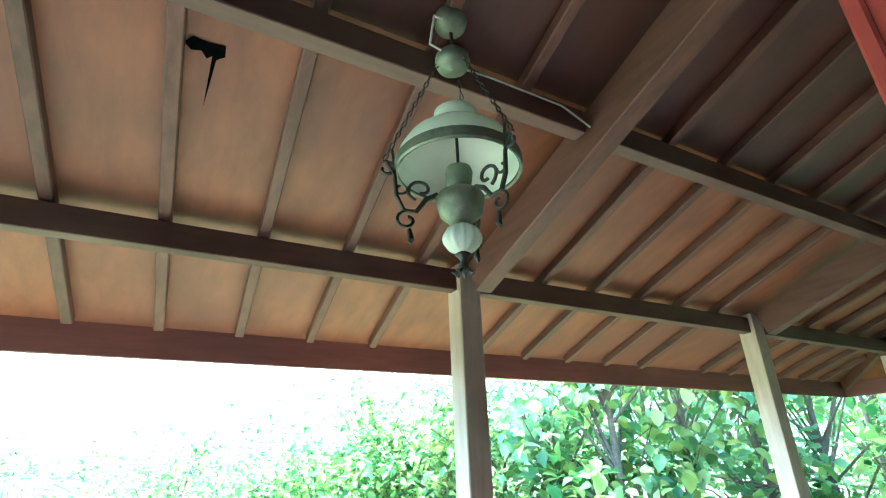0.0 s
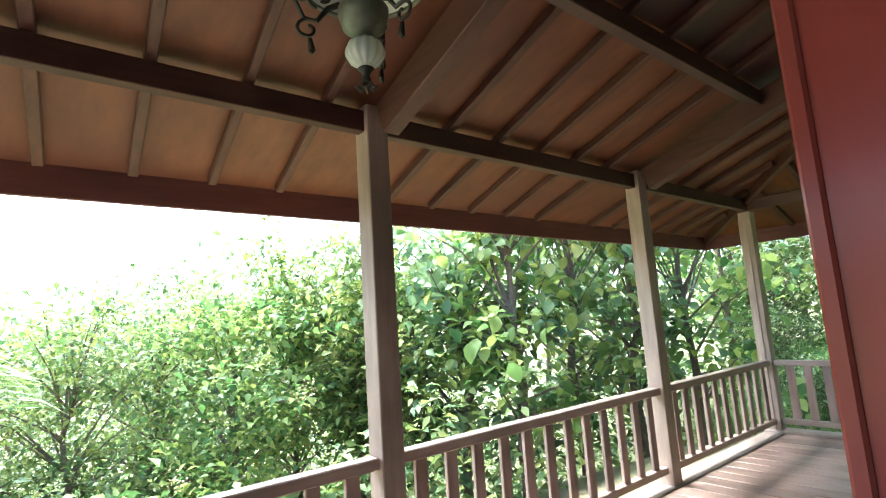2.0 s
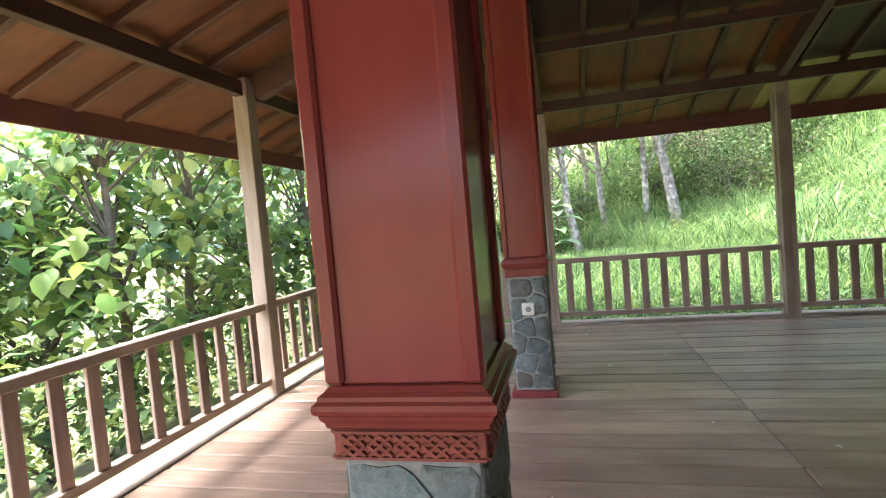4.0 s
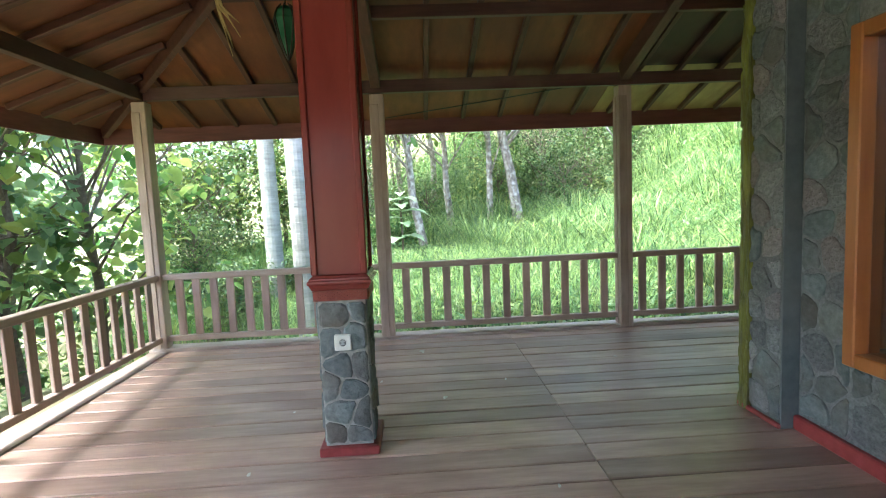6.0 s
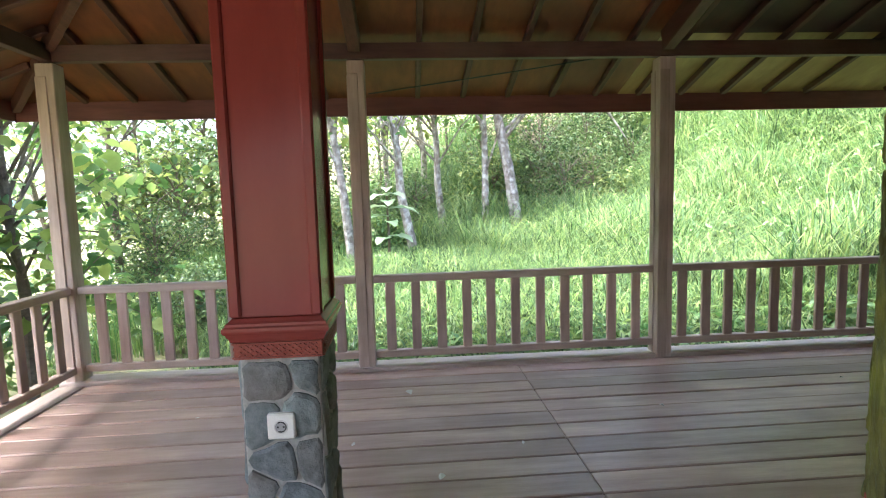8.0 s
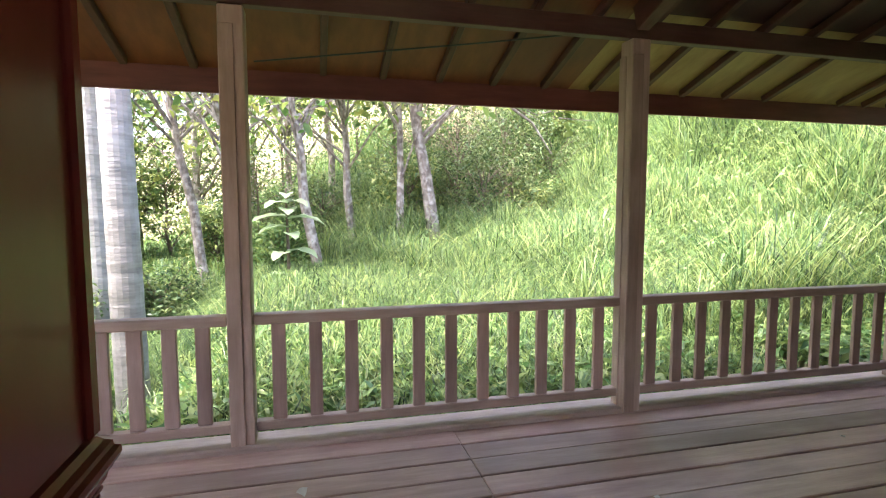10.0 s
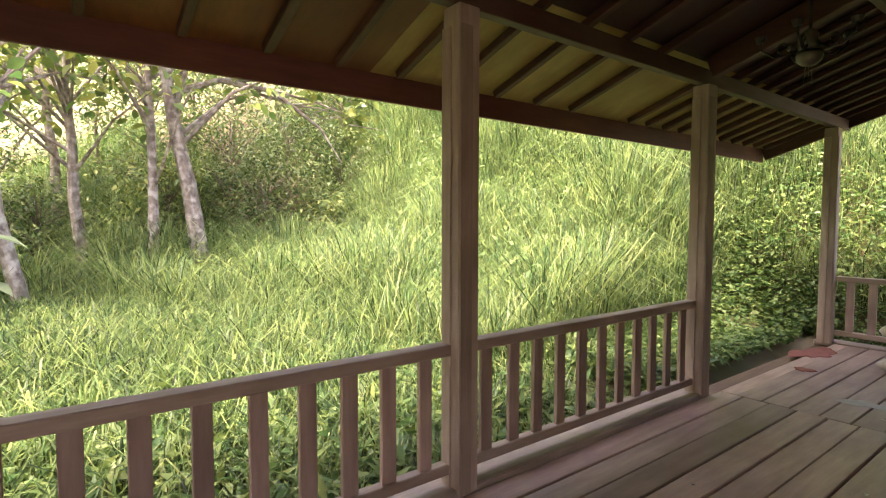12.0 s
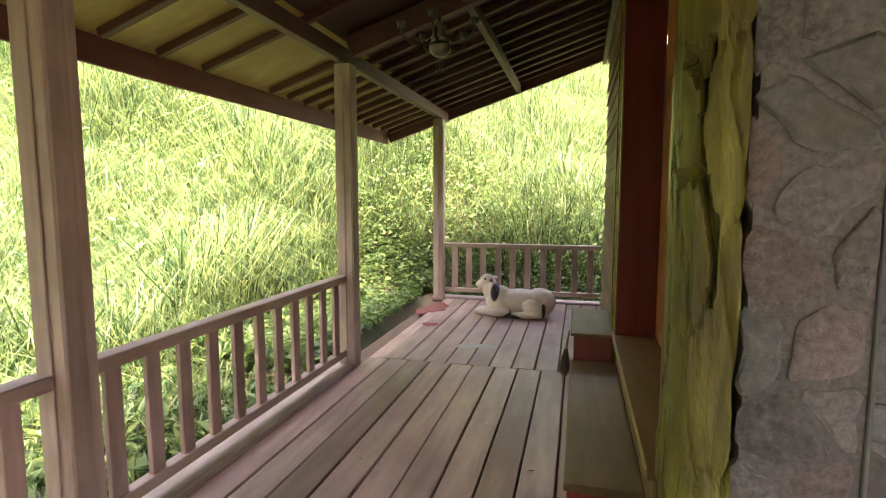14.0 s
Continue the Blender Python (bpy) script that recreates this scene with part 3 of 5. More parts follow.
# sloping main rafters from the posts to the pillars and the house
for q in N_POSTS[1:]:
    part("main_rafter", beam(up_n(q + 0.045, PY - 0.066, -0.05), up_n(q, 0.57, -0.05), 0.10, 0.19), M_main_y, roof)
part("main_rafter", beam(up_n(N_POSTS[0], PY - 0.05, -0.01), up_n(N_POSTS[0], -2.0, -0.01), 0.10, 0.165), M_main_y, roof)
part("main_rafter", beam(up_e(PX - 0.05, E_POSTS[0], -0.01), up_e(4.78, E_POSTS[0], -0.01), 0.09, 0.165), M_main_x, roof)
for q in E_POSTS[1:3]:
    part("main_rafter", beam(up_e(PX - 0.05, q, -0.01), up_e(HX + 0.01, q, -0.01), 0.09, 0.165), M_main_x, roof)
part("main_rafter", beam(up_e(PX + 0.9, END_Y + 0.06, -0.01), up_e(HX + 0.01, END_Y + 0.06, -0.01), 0.05, 0.15), M_main_x, roof)
# hip rafter and jack piece
part("hip_rafter", beam((HIP_X - 0.04, HIP_Y - 0.04, ceil_e(HIP_X - 0.04) - 0.004), (4.80, PY - (PX - 4.80), ceil_e(4.80) - 0.004), 0.06, 0.115), M_main_x, roof)
# fascia boards and barge board
fz = ceil_n(HIP_Y)
part("fascia", box(WEST - 0.5, HIP_X + 0.001, HIP_Y - 0.01, HIP_Y + 0.02, fz - 0.17, fz + 0.03), M_fascia_x, roof)
part("fascia", box(HIP_X + 0.002, HIP_X + 0.032, END_Y, HIP_Y + 0.02, fz - 0.17, fz + 0.03), M_fascia_y, roof)
part("barge_board", beam(up_e(HIP_X, END_Y - 0.015, 0.03), up_e(2.0, END_Y - 0.015, 0.03), 0.028, 0.16), M_fascia_x, roof)
# covering
for corners in ([up_n(WEST - 0.5, HIP_Y + 0.04, 0.02), up_n(HIP_X + 0.05, HIP_Y + 0.04, 0.02), up_n(RID_X, -2.9, 0.02), up_n(WEST - 0.5, -2.9, 0.02)],
                [up_e(HIP_X + 0.05, HIP_Y + 0.04, 0.02), up_e(HIP_X + 0.05, END_Y - 0.05, 0.02), up_e(RID_X, END_Y - 0.05, 0.02), up_e(RID_X, -2.9, 0.02)],
                [(RID_X, -2.9, RID_Z + 0.035), (RID_X, END_Y, RID_Z + 0.035), (WEST - 0.5, END_Y, RID_Z - 1.575), (WEST - 0.5, -2.9, RID_Z - 1.575)]):
    slab(corners, 0.05, M_tile_roof, "roof_covering", "weathered clay tile roof covering", "roof")

# torn hole in the ceiling board
hole = bmesh.new()
hx, hy = 0.469, 1.845
pts = [(-0.075, 0.0), (-0.05, -0.02), (-0.02, -0.012), (0.0, -0.035), (0.015, -0.02), (0.018, -0.23), (0.03, -0.03), (0.055, -0.01), (0.05, 0.03), (0.0, 0.024), (-0.05, 0.03)]
hole.faces.new([hole.verts.new(up_n(hx + u, hy - v, -0.003)) for u, v in pts])
solid("ceiling_tear", hole, M_void, "dark torn crack in the plywood ceiling", "crack", "structure")

# ---- the house ----
T = 0.14
WT = 0.40  # threshold height
wall_n = thing("wall_north", (HX - 1, HY, 0), "rough grey stone wall of the house with smeared mortar", "wall", kind="structure")
WIN0, WIN1, WZ0, WZ1 = 3.03, 4.055, 0.50, 2.10
topx = PX - (PY - HY)


def wn_top(x):
    return min(ceil_n(HY), ceil_e(x)) - 0.004


PIER0, WY = 4.44, HY - 0.05  # the corner pier stands proud of the wall
part("masonry", prism([(PIER0, -0.3), (4.70, -0.3), (4.70, wn_top(4.70)), (PIER0, wn_top(PIER0))], "y", HY - T, HY + 0.05), M_wall_mortar, wall_n)
part("masonry", prism([(WIN1, -0.3), (PIER0 - 0.001, -0.3), (PIER0 - 0.001, wn_top(PIER0)), (WIN1, wn_top(WIN1))], "y", HY - T, WY), M_wall_mortar, wall_n)
part("masonry", prism([(WIN0, -0.3), (WIN1 - 0.001, -0.3), (WIN1 - 0.001, WZ0), (WIN0, WZ0)], "y", HY - T, WY), M_wall_mortar, wall_n)
part("masonry", prism([(WIN0, WZ1), (WIN1 - 0.001, WZ1), (WIN1 - 0.001, wn_top(WIN1)), (WIN0, wn_top(WIN0))], "y", HY - T, WY), M_wall_mortar, wall_n)
part("masonry", prism([(WEST, -0.3), (WIN0 - 0.001, -0.3), (WIN0 - 0.001, wn_top(WIN0)), (topx, wn_top(topx)), (WEST, wn_top(WEST))], "y", HY - T, WY), M_wall_mortar, wall_n)
part("pier_side", box(PIER0 - 0.012, PIER0 - 0.0005, WY + 0.001, HY + 0.058, 0.0, 3.3, 0.003), M_strip, wall_n, "smooth blue grey painted side of the pier")
part("baseboard", box(3.0, PIER0 - 0.013, WY + 0.001, WY + 0.040, 0.0, 0.085, 0.008), M_red_base, wall_n, "worn red painted baseboard")
part("baseboard", box(PIER0 - 0.01, HX + 0.02, HY + 0.051, HY + 0.075, 0.0, 0.03, 0.006), M_red_base, wall_n, "worn red painted baseboard")
stones(wall_n, (PIER0, HY + 0.05, 0.03), (1, 0, 0), (0, 1, 0), 4.728 - PIER0, 3.2, 0.19, 11, (M_stone_wall, M_stone_rose, M_stone_pale, M_stone), gap=0.012, proud=0.014, loose=1.9)
stones(wall_n, (4.085, WY, 0.09), (1, 0, 0), (0, 1, 0), PIER0 - 0.015 - 4.085, 3.3, 0.165, 12, (M_stone, M_stone, M_stone_wall, M_stone_rose), gap=0.010, proud=0.016, loose=1.7)
stones(wall_n, (3.0, WY, 0.09), (1, 0, 0), (0, 1, 0), 1.08, WZ0 - 0.10, 0.17, 13, (M_stone, M_stone, M_stone_wall, M_stone), gap=0.012, proud=0.016, loose=2.2)

win = thing("window_1", (3.56, HY, WZ0), "orange varnished wooden window frame with dark glass in the stone wall", "window", kind="structure")
for a in ((WIN0, WIN0 + 0.07, WZ0, WZ1), (WIN1 - 0.07, WIN1, WZ0, WZ1), (WIN0 + 0.071, WIN1 - 0.071, WZ0, WZ0 + 0.07), (WIN0 + 0.071, WIN1 - 0.071, WZ1 - 0.07, WZ1), (3.535, 3.595, WZ0 + 0.071, WZ1 - 0.071)):
    part("window_frame", box(a[0], a[1], HY - 0.11, HY + 0.03, a[2], a[3], 0.006), M_door, win)
part("pane", box(WIN0 + 0.068, 3.537, HY - 0.05, HY - 0.044, WZ0 + 0.068, WZ1 - 0.068, 0), M_glass, win)
part("pane", box(3.593, WIN1 - 0.068, HY - 0.05, HY - 0.044, WZ0 + 0.068, WZ1 - 0.068, 0), M_glass, win)

# east wall: lime corner, doorway, second lime strip, boards
wall_e = thing("wall_east", (HX, -5, 0), "house side wall with lime green rough relief and dark boards", "wall", kind="structure")
ET = ceil_e(HX) - 0.02
GREEN_END, DOOR_END, G2_END = -2.60, -4.62, -5.10
part("masonry", box(HX - 0.20, HX - 0.07, GREEN_END, HY - 0.06, -0.3, ET, 0), M_wall_mortar, wall_e)
part("masonry", box(HX - 0.20, HX - 0.06, G2_END, DOOR_END, -0.3, ET, 0), M_wall_mortar, wall_e)
part("masonry", box(HX - 0.20, HX - 0.001, DOOR_END + 0.001, GREEN_END - 0.001, 2.95, ET, 0), M_wall_mortar, wall_e)
part("masonry", box(HX - 0.20, HX - 0.05, -7.60, G2_END - 0.001, -0.3, ET, 0), M_board, wall_e)


def bark_relief(line, z0, z1, seed):
    """A coat with carved bark: plates split by wandering upright cracks, laid along a line of the plan."""
    bm = bmesh.new()
    pts = [Vector((x, y)) for x, y in line]
    run = [0.0]
    for a, b in zip(pts, pts[1:]):
        run.append(run[-1] + (b - a).length)
    nu, nv = max(8, int(run[-1] / 0.0065)), int((z1 - z0) / 0.018)
    q = random.Random(seed)
    off = q.uniform(0, 50)
    grid = []
    for i in range(nu + 1):
        d = run[-1] * i / nu
        k = max(j for j in range(len(run) - 1) if run[j] <= d + 1e-9)
        f = (d - run[k]) / (run[k + 1] - run[k])
        c = pts[k].lerp(pts[k + 1], f)
        t = (pts[k + 1] - pts[k]).normalized()
        out = Vector((-t.y, t.x))
        if k + 2 < len(pts):
            t2 = (pts[k + 2] - pts[k + 1]).normalized()
            out = out.lerp(Vector((-t2.y, t2.x)), f * 0.5).normalized()
        row = []
        for j in range(nv + 1):
            z = z0 + (z1 - z0) * j / nv
            w = 0.030 * noise.noise((d * 9, z * 4, off)) + 0.012 * noise.noise((d * 30, z * 16, off))
            cell, near = noise.voronoi(((d + w) / 0.085, (z + 3.0 * w) / 0.36, off))
            edge = cell[1] - cell[0]
            depth = 0.014 * min(1.0, edge / 0.20) ** 0.5
            plate = 0.007 * noise.noise((near[0].x * 7.0, near[0].y * 7.0, off))
            deep = -0.026 if edge < 0.17 and 0.12 < d < run[-1] - 0.02 and noise.noise((d * 6, z * 3.0, off + 9)) > -0.02 else 0.0
            h = depth + plate + deep + 0.005 * noise.noise((d * 40, z * 12, off)) + 0.006 * noise.noise((d * 14, z * 2.2, off + 3)) + 0.002 * noise.noise((d * 120, z * 60, off)) - 0.016
            flare = 0.014 * max(0.0, 1 - z / 0.9)
            row.append(bm.verts.new((c.x + out.x * (h + flare), c.y + out.y * (h + flare), z)))
        grid.append(row)
    for i in range(nu):
        for j in range(nv):
            bm.faces.new((grid[i][j], grid[i][j + 1], grid[i + 1][j + 1], grid[i + 1][j]))
    bmesh.ops.recalc_face_normals(bm, faces=bm.faces)
    return bm


CORNER = ((4.716, -2.05), (4.720, -1.985), (4.775, -1.983), (4.828, -1.995), (4.858, -2.035), (4.856, -2.09), (4.838, -2.18), (4.808, -2.36), (4.797, -2.50), (4.793, GREEN_END))
part("bark_relief", bark_relief(CORNER, 0.0, ET, 4), M_lime, wall_e, "lime green carved bark relief")
part("bark_relief", bark_relief(((HX - 0.01, DOOR_END - 0.015), (HX + 0.022, DOOR_END - 0.02), (HX + 0.03, -4.78), (HX + 0.025, -4.95), (HX + 0.01, G2_END)), 0.0, ET, 5), M_lime, wall_e, "lime green carved bark relief")
# rough horizontal boards, each lapping over the one below
z = 0.0
br = random.Random(3)
while z < ET - 0.10:
    hgt = br.uniform(0.13, 0.19)
    bm = bmesh.new()
    prism([(HX - 0.049, z), (HX - 0.004 + br.uniform(-0.006, 0.012), z - 0.015), (HX - 0.02, min(z + hgt, ET)), (HX - 0.049, min(z + hgt, ET))], "y", -7.58 + br.uniform(-0.015, 0.015), G2_END - 0.06, bm)
    part("wall_board", bm, M_board, wall_e)
    z += hgt + 0.002
part("corner_trim", box(HX - 0.03, HX + 0.025, G2_END - 0.058, G2_END - 0.002, 0, ET, 0.006), M_jamb, wall_e, "dark red trim")
part("wall_plate", box(HX + 0.002, HX + 0.05, END_Y + 0.04, E_POSTS[2] - 0.06, ET - 0.20, ET - 0.07), M_beam_y, wall_e)

door = thing("door_1", (HX - 0.1, -3.6, WT), "closed orange varnished wooden double door in a dark red frame above two steps", "door", kind="structure")
part("frame_post", box(HX - 0.245, HX + 0.03, DOOR_END + 0.002, DOOR_END + 0.085, WT, 2.95, 0.008), M_jamb, door)
part("frame_post", box(HX - 0.20, HX - 0.002, GREEN_END - 0.06, GREEN_END - 0.002, WT, 2.95, 0.008), M_jamb, door)
part("lintel", box(HX - 0.20, HX + 0.02, DOOR_END + 0.086, GREEN_END - 0.061, 2.80, 2.949, 0.008), M_jamb, door)
part("threshold", box(HX - 0.29, HX + 0.045, DOOR_END + 0.002, GREEN_END - 0.002, WT - 0.05, WT - 0.001, 0.008), M_step, door, "brown threshold board")
part("riser_board", box(HX - 0.18, HX + 0.012, DOOR_END + 0.002, GREEN_END - 0.002, 0.0, WT - 0.051, 0.004), M_step, door)
dm = (DOOR_END + 0.086 + GREEN_END - 0.061) / 2
for a, b in ((DOOR_END + 0.087, dm - 0.002), (dm + 0.002, GREEN_END - 0.062)):
    leaf = part("door_leaf", box(HX - 0.28, HX - 0.245, a, b, WT + 0.005, 2.795, 0.005), M_door, door)
    for z0, z1 in ((WT + 0.12, 1.20), (1.30, 2.05), (2.15, 2.70)):
        part("panel", box(HX - 0.244, HX - 0.23, a + 0.10, b - 0.10, z0, z1, 0.012), M_door, leaf)

# added wall out of view: cuts glare on the pillars, white to bounce light
solid("wall_west", box(WEST - 0.14, WEST - 0.001, HY - 0.1, 0.1, -0.3, 3.9, 0), M_bounce_wall, "added unseen white wall that cuts glare and bounces light", "wall", "structure")
# inner and back walls close the house
for name, b in (("wall_south", (WEST, HX - 0.2, -7.60, -7.46, -0.3, 3.2)), ("wall_west", (WEST - 0.14, WEST - 0.001, -7.60, HY, -0.3, 2.6))):
    solid(name, box(*b, 0), M_plaster, "plain plaster wall closing the house", "wall", "structure")
solid("room_floor", box(WEST, HX - 0.21, -7.45, HY - T - 0.01, 0.0, WT - 0.06, 0), M_board, "plain wooden floor inside the house", "floor", "structure")

# step and box bench beside the door
step = thing("wooden_step", (4.98, -3.6, 0), "low ochre brown wooden step with red painted ends below the door", "step")
part("tread", box(HX + 0.014, 5.132, -4.545, -2.79, 0.155, 0.19, 0.006), M_step, step)
part("end_board", box(HX + 0.016, 5.118, -2.82, -2.795, 0.0, 0.154, 0.004), M_red_base, step, "red painted end board")
part("front_board", box(5.095, 5.118, -4.54, -2.822, 0.0, 0.154, 0.004), M_step, step)
bench = thing("box_bench", (4.96, -5.0, 0), "low wooden box seat with a brown lid and dark red sides", "bench")
part("lid", box(HX + 0.03, 5.132, -5.46, -4.56, 0.365, 0.39, 0.006), M_step, bench)
part("box_body", box(HX + 0.045, 5.11, -5.44, -4.585, 0.0, 0.364, 0.004), M_red_base, bench, "dark red painted box")
brush = thing("hand_brush", (5.17, -4.72, 0), "small brown bristle brush leaning on the box seat", "brush")
part("brush_handle", tube([(5.165, -4.74, 0.20), (5.155, -4.755, 0.29), (5.142, -4.76, 0.36)], [0.011, 0.009, 0.007]), M_straw, brush)
bm = bmesh.new()
for k in range(160):
    a, r = rr.uniform(0, math.tau), rr.uniform(0, 1) ** 0.5
    tube([(5.165 + 0.012 * r * math.cos(a), -4.735 + 0.012 * r * math.sin(a), 0.215), (5.175 + 0.045 * r * math.cos(a), -4.72 + 0.045 * r * math.sin(a), rr.uniform(0.005, 0.10) * (0.3 + r) * 0.7 + 0.003)], [0.003, 0.0015], 3, bm)
part("bristles", bm, M_bristle, brush)


# ---- red pillars on stone bases ----
def pillar(x0, y0, seed):
    x1, y1 = x0 + 0.316, y0 + 0.285
    cx, cy = (x0 + x1) / 2, (y0 + y1) / 2
    t = thing("pillar", (cx, cy, 0), "red painted panelled pillar with a carved band on a stone clad base", "pillar", "red pillars")
    part("plinth", box(x0 - 0.022, x1 + 0.022, y0 - 0.022, y1 + 0.022, 0.0, 0.05, 0.006), M_red_base, t, "worn red plinth")
    core = part("base_core", box(x0 + 0.012, x1 - 0.012, y0 + 0.012, y1 - 0.012, 0.051, 0.867, 0.004), M_mortar, t, "pale grey mortar")
    for k, (o, r, n) in enumerate((((x0 + 0.012, y1 - 0.012, 0.06), (0, -1, 0), (-1, 0, 0)), ((x0 + 0.012, y0 + 0.012, 0.06), (1, 0, 0), (0, -1, 0)), ((x1 - 0.012, y1 - 0.012, 0.06), (-1, 0, 0), (0, 1, 0)), ((x1 - 0.012, y0 + 0.012, 0.06), (0, 1, 0), (1, 0, 0)))):
        stones(core, o, r, n, (0.261 if k in (0, 3) else 0.292), 0.80, 0.155, seed + k, M_stone, gap=0.007, proud=0.012, squash=0.92)
    band = part("carved_band", box(x0 - 0.002, x1 + 0.002, y0 - 0.002, y1 + 0.002, 0.868, 0.926, 0.003), M_red_carve, t, "carved red band")
    # crossed carving on the four sides
    n = 5
    bm = bmesh.new()
    for o, r, nn in (((x0 - 0.002, y1), (0, -1), (-1, 0)), ((x0, y0 - 0.002), (1, 0), (0, -1)), ((x1, y1 + 0.002), (-1, 0), (0, 1)), ((x1 + 0.002, y0), (0, 1), (1, 0))):
        for k in range(n):
            for p, q in (((0, 0), (1, 1)), ((0, 1), (1, 0)), ((0, 0.5), (0.5, 1)), ((0.5, 1), (1, 0.5)), ((1, 0.5), (0.5, 0)), ((0.5, 0), (0, 0.5))):
                pts3 = []
                for u, v in (p, q):
                    s = 0.012 + (k + 0.06 + 0.88 * u) * (0.261 if r[0] == 0 else 0.292) / n
                    pts3.append((o[0] + r[0] * s + nn[0] * 0.004, o[1] + r[1] * s + nn[1] * 0.004, 0.878 + 0.038 * v))
                tube(pts3, 0.0045, 4, bm)
        for zz in (0.873, 0.921):
            tube([(o[0] + r[0] * 0.0 + nn[0] * 0.003, o[1] + r[1] * 0.0 + nn[1] * 0.003, zz), (o[0] + r[0] * 0.316 + nn[0] * 0.003, o[1] + r[1] * 0.285 + nn[1] * 0.003, zz)], 0.004, 4, bm)
    part("carving", bm, M_red_carve, band)
    # moulded ledge
    bm = bmesh.new()
    rows = []
    for g, z in ((0.004, 0.927), (0.010, 0.931), (0.012, 0.940), (0.018, 0.948), (0.020, 0.956), (0.026, 0.960), (0.029, 0.968), (0.028, 0.978), (0.020, 0.983), (0.019, 0.991), (0.010, 0.997), (0.002, 1.006), (-0.012, 1.008)):
        rows.append([bm.verts.new(p) for p in ((x0 - g, y0 - g, z), (x1 + g, y0 - g, z), (x1 + g, y1 + g, z), (x0 - g, y1 + g, z))])
    bm.faces.new(rows[0])
    bm.faces.new(rows[-1][::-1])
    for a, b in zip(rows, rows[1:]):
        for k in range(4):
            bm.faces.new((a[k], a[(k + 1) % 4], b[(k + 1) % 4], b[k]))
    part("ledge", bm, M_red, t)
    g = 0.004
    top = ceil_n(cy + 0.17) - 0.03
    part("shaft", box(x0 + g, x1 - g, y0 + g, y1 - g, 1.0085, top, 0.003), M_red, t)
    for a in ((x0 - 0.008, x0 + 0.030, y0 - 0.008, y0 + 0.030), (x1 - 0.030, x1 + 0.008, y0 - 0.008, y0 + 0.030), (x0 - 0.008, x0 + 0.030, y1 - 0.030, y1 + 0.008), (x1 - 0.030, x1 + 0.008, y1 - 0.030, y1 + 0.008)):
        part("corner_moulding", box(*a, 1.0088, top, 0.007), M_red, t)
    return t


pillar(1.646, 0.304, 31)
pillar(4.466, 0.304, 52)

sock = thing("power_socket", (4.4610, 0.451, 0.64), "white square plastic power socket on the stone pillar base", "socket")
part("cover_plate", box(4.4430, 4.4690, 0.403, 0.493, 0.597, 0.685, 0.005), M_white, sock)
bm = bmesh.new()
rings = [[bm.verts.new((xx, 0.448 + r * math.cos(k * math.tau / 20), 0.641 + r * math.sin(k * math.tau / 20))) for k in range(20)] for r, xx in ((0.024, 4.4415), (0.022, 4.4395), (0.019, 4.4415))]
for a, b in zip(rings, rings[1:]):
    for k in range(20):
        bm.faces.new((a[k], a[(k + 1) % 20], b[(k + 1) % 20], b[k]))
part("socket_ring", bm, M_white, sock)
bm = bmesh.new()
bm.faces.new([bm.verts.new((4.4420, 0.448 + 0.019 * math.cos(k * math.tau / 20), 0.641 + 0.019 * math.sin(k * math.tau / 20))) for k in range(20)])
part("socket_face", bm, M_socket, sock, "grey recessed socket face")
for dy in (-0.0095, 0.0095):
    part("pin_hole", tube([(4.4422, 0.448 + dy, 0.641), (4.4412, 0.448 + dy, 0.641)], 0.0034, 10), M_black, sock)
# black arc along the rim of the recess
part("earth_clip", tube([(4.4412, 0.448 + 0.017 * math.cos(a), 0.641 + 0.017 * math.sin(a)) for a in np.linspace(radians(60), radians(300), 16)], 0.0022, 5), M_black, sock)

# ---- hanging lamp ----
LX, LY = 1.175, 1.44
LZ = 2.157
lamp = thing("hanging_lamp", (LX, LY, LZ), "old hanging lamp with milk glass shade and scrolled metal arms", "lamp")
CZ = ceil_n(LY)
part("ceiling_rose", lathe((LX, LY, CZ - 0.10), [(0.0, 0.0), (0.03, 0.002), (0.05, 0.02), (0.057, 0.045), (0.05, 0.075), (0.028, 0.095), (0.02, 0.12)]), M_brass, lamp, smooth=True)
part("hook", tube([(LX, LY, CZ - 0.10), (LX + 0.004, LY, CZ - 0.19)], 0.006), M_iron, lamp)
HZ = LZ + 0.645
part("canopy", lathe((LX, LY, HZ - 0.02), [(0.0, -0.012), (0.012, -0.006), (0.05, 0.0), (0.058, 0.02), (0.056, 0.042), (0.046, 0.055), (0.02, 0.062), (0.0, 0.066)]), M_brass, lamp, smooth=True)
R = 0.184
SZ = LZ + 0.235
part("shade", lathe((LX, LY, SZ), [(R, 0.0), (R + 0.003, 0.02), (R * 0.97, 0.055), (R * 0.84, 0.095), (R * 0.62, 0.130), (R * 0.42, 0.148), (R * 0.355, 0.158), (R * 0.35, 0.19), (R * 0.37, 0.205), (R * 0.345, 0.205), (R * 0.33, 0.19), (R * 0.335, 0.153), (R * 0.6, 0.122), (R * 0.82, 0.088), (R * 0.94, 0.05), (R * 0.97, 0.0), (R, 0.0)], 40), M_glass_white, lamp, "white milk glass shade", smooth=True)
part("shade_rim", lathe((LX, LY, SZ), [(R + 0.004, -0.012), (R + 0.008, -0.006), (R + 0.008, 0.022), (R + 0.004, 0.028), (R - 0.004, 0.022), (R - 0.004, -0.008), (R + 0.004, -0.012)], 40), M_brass, lamp)
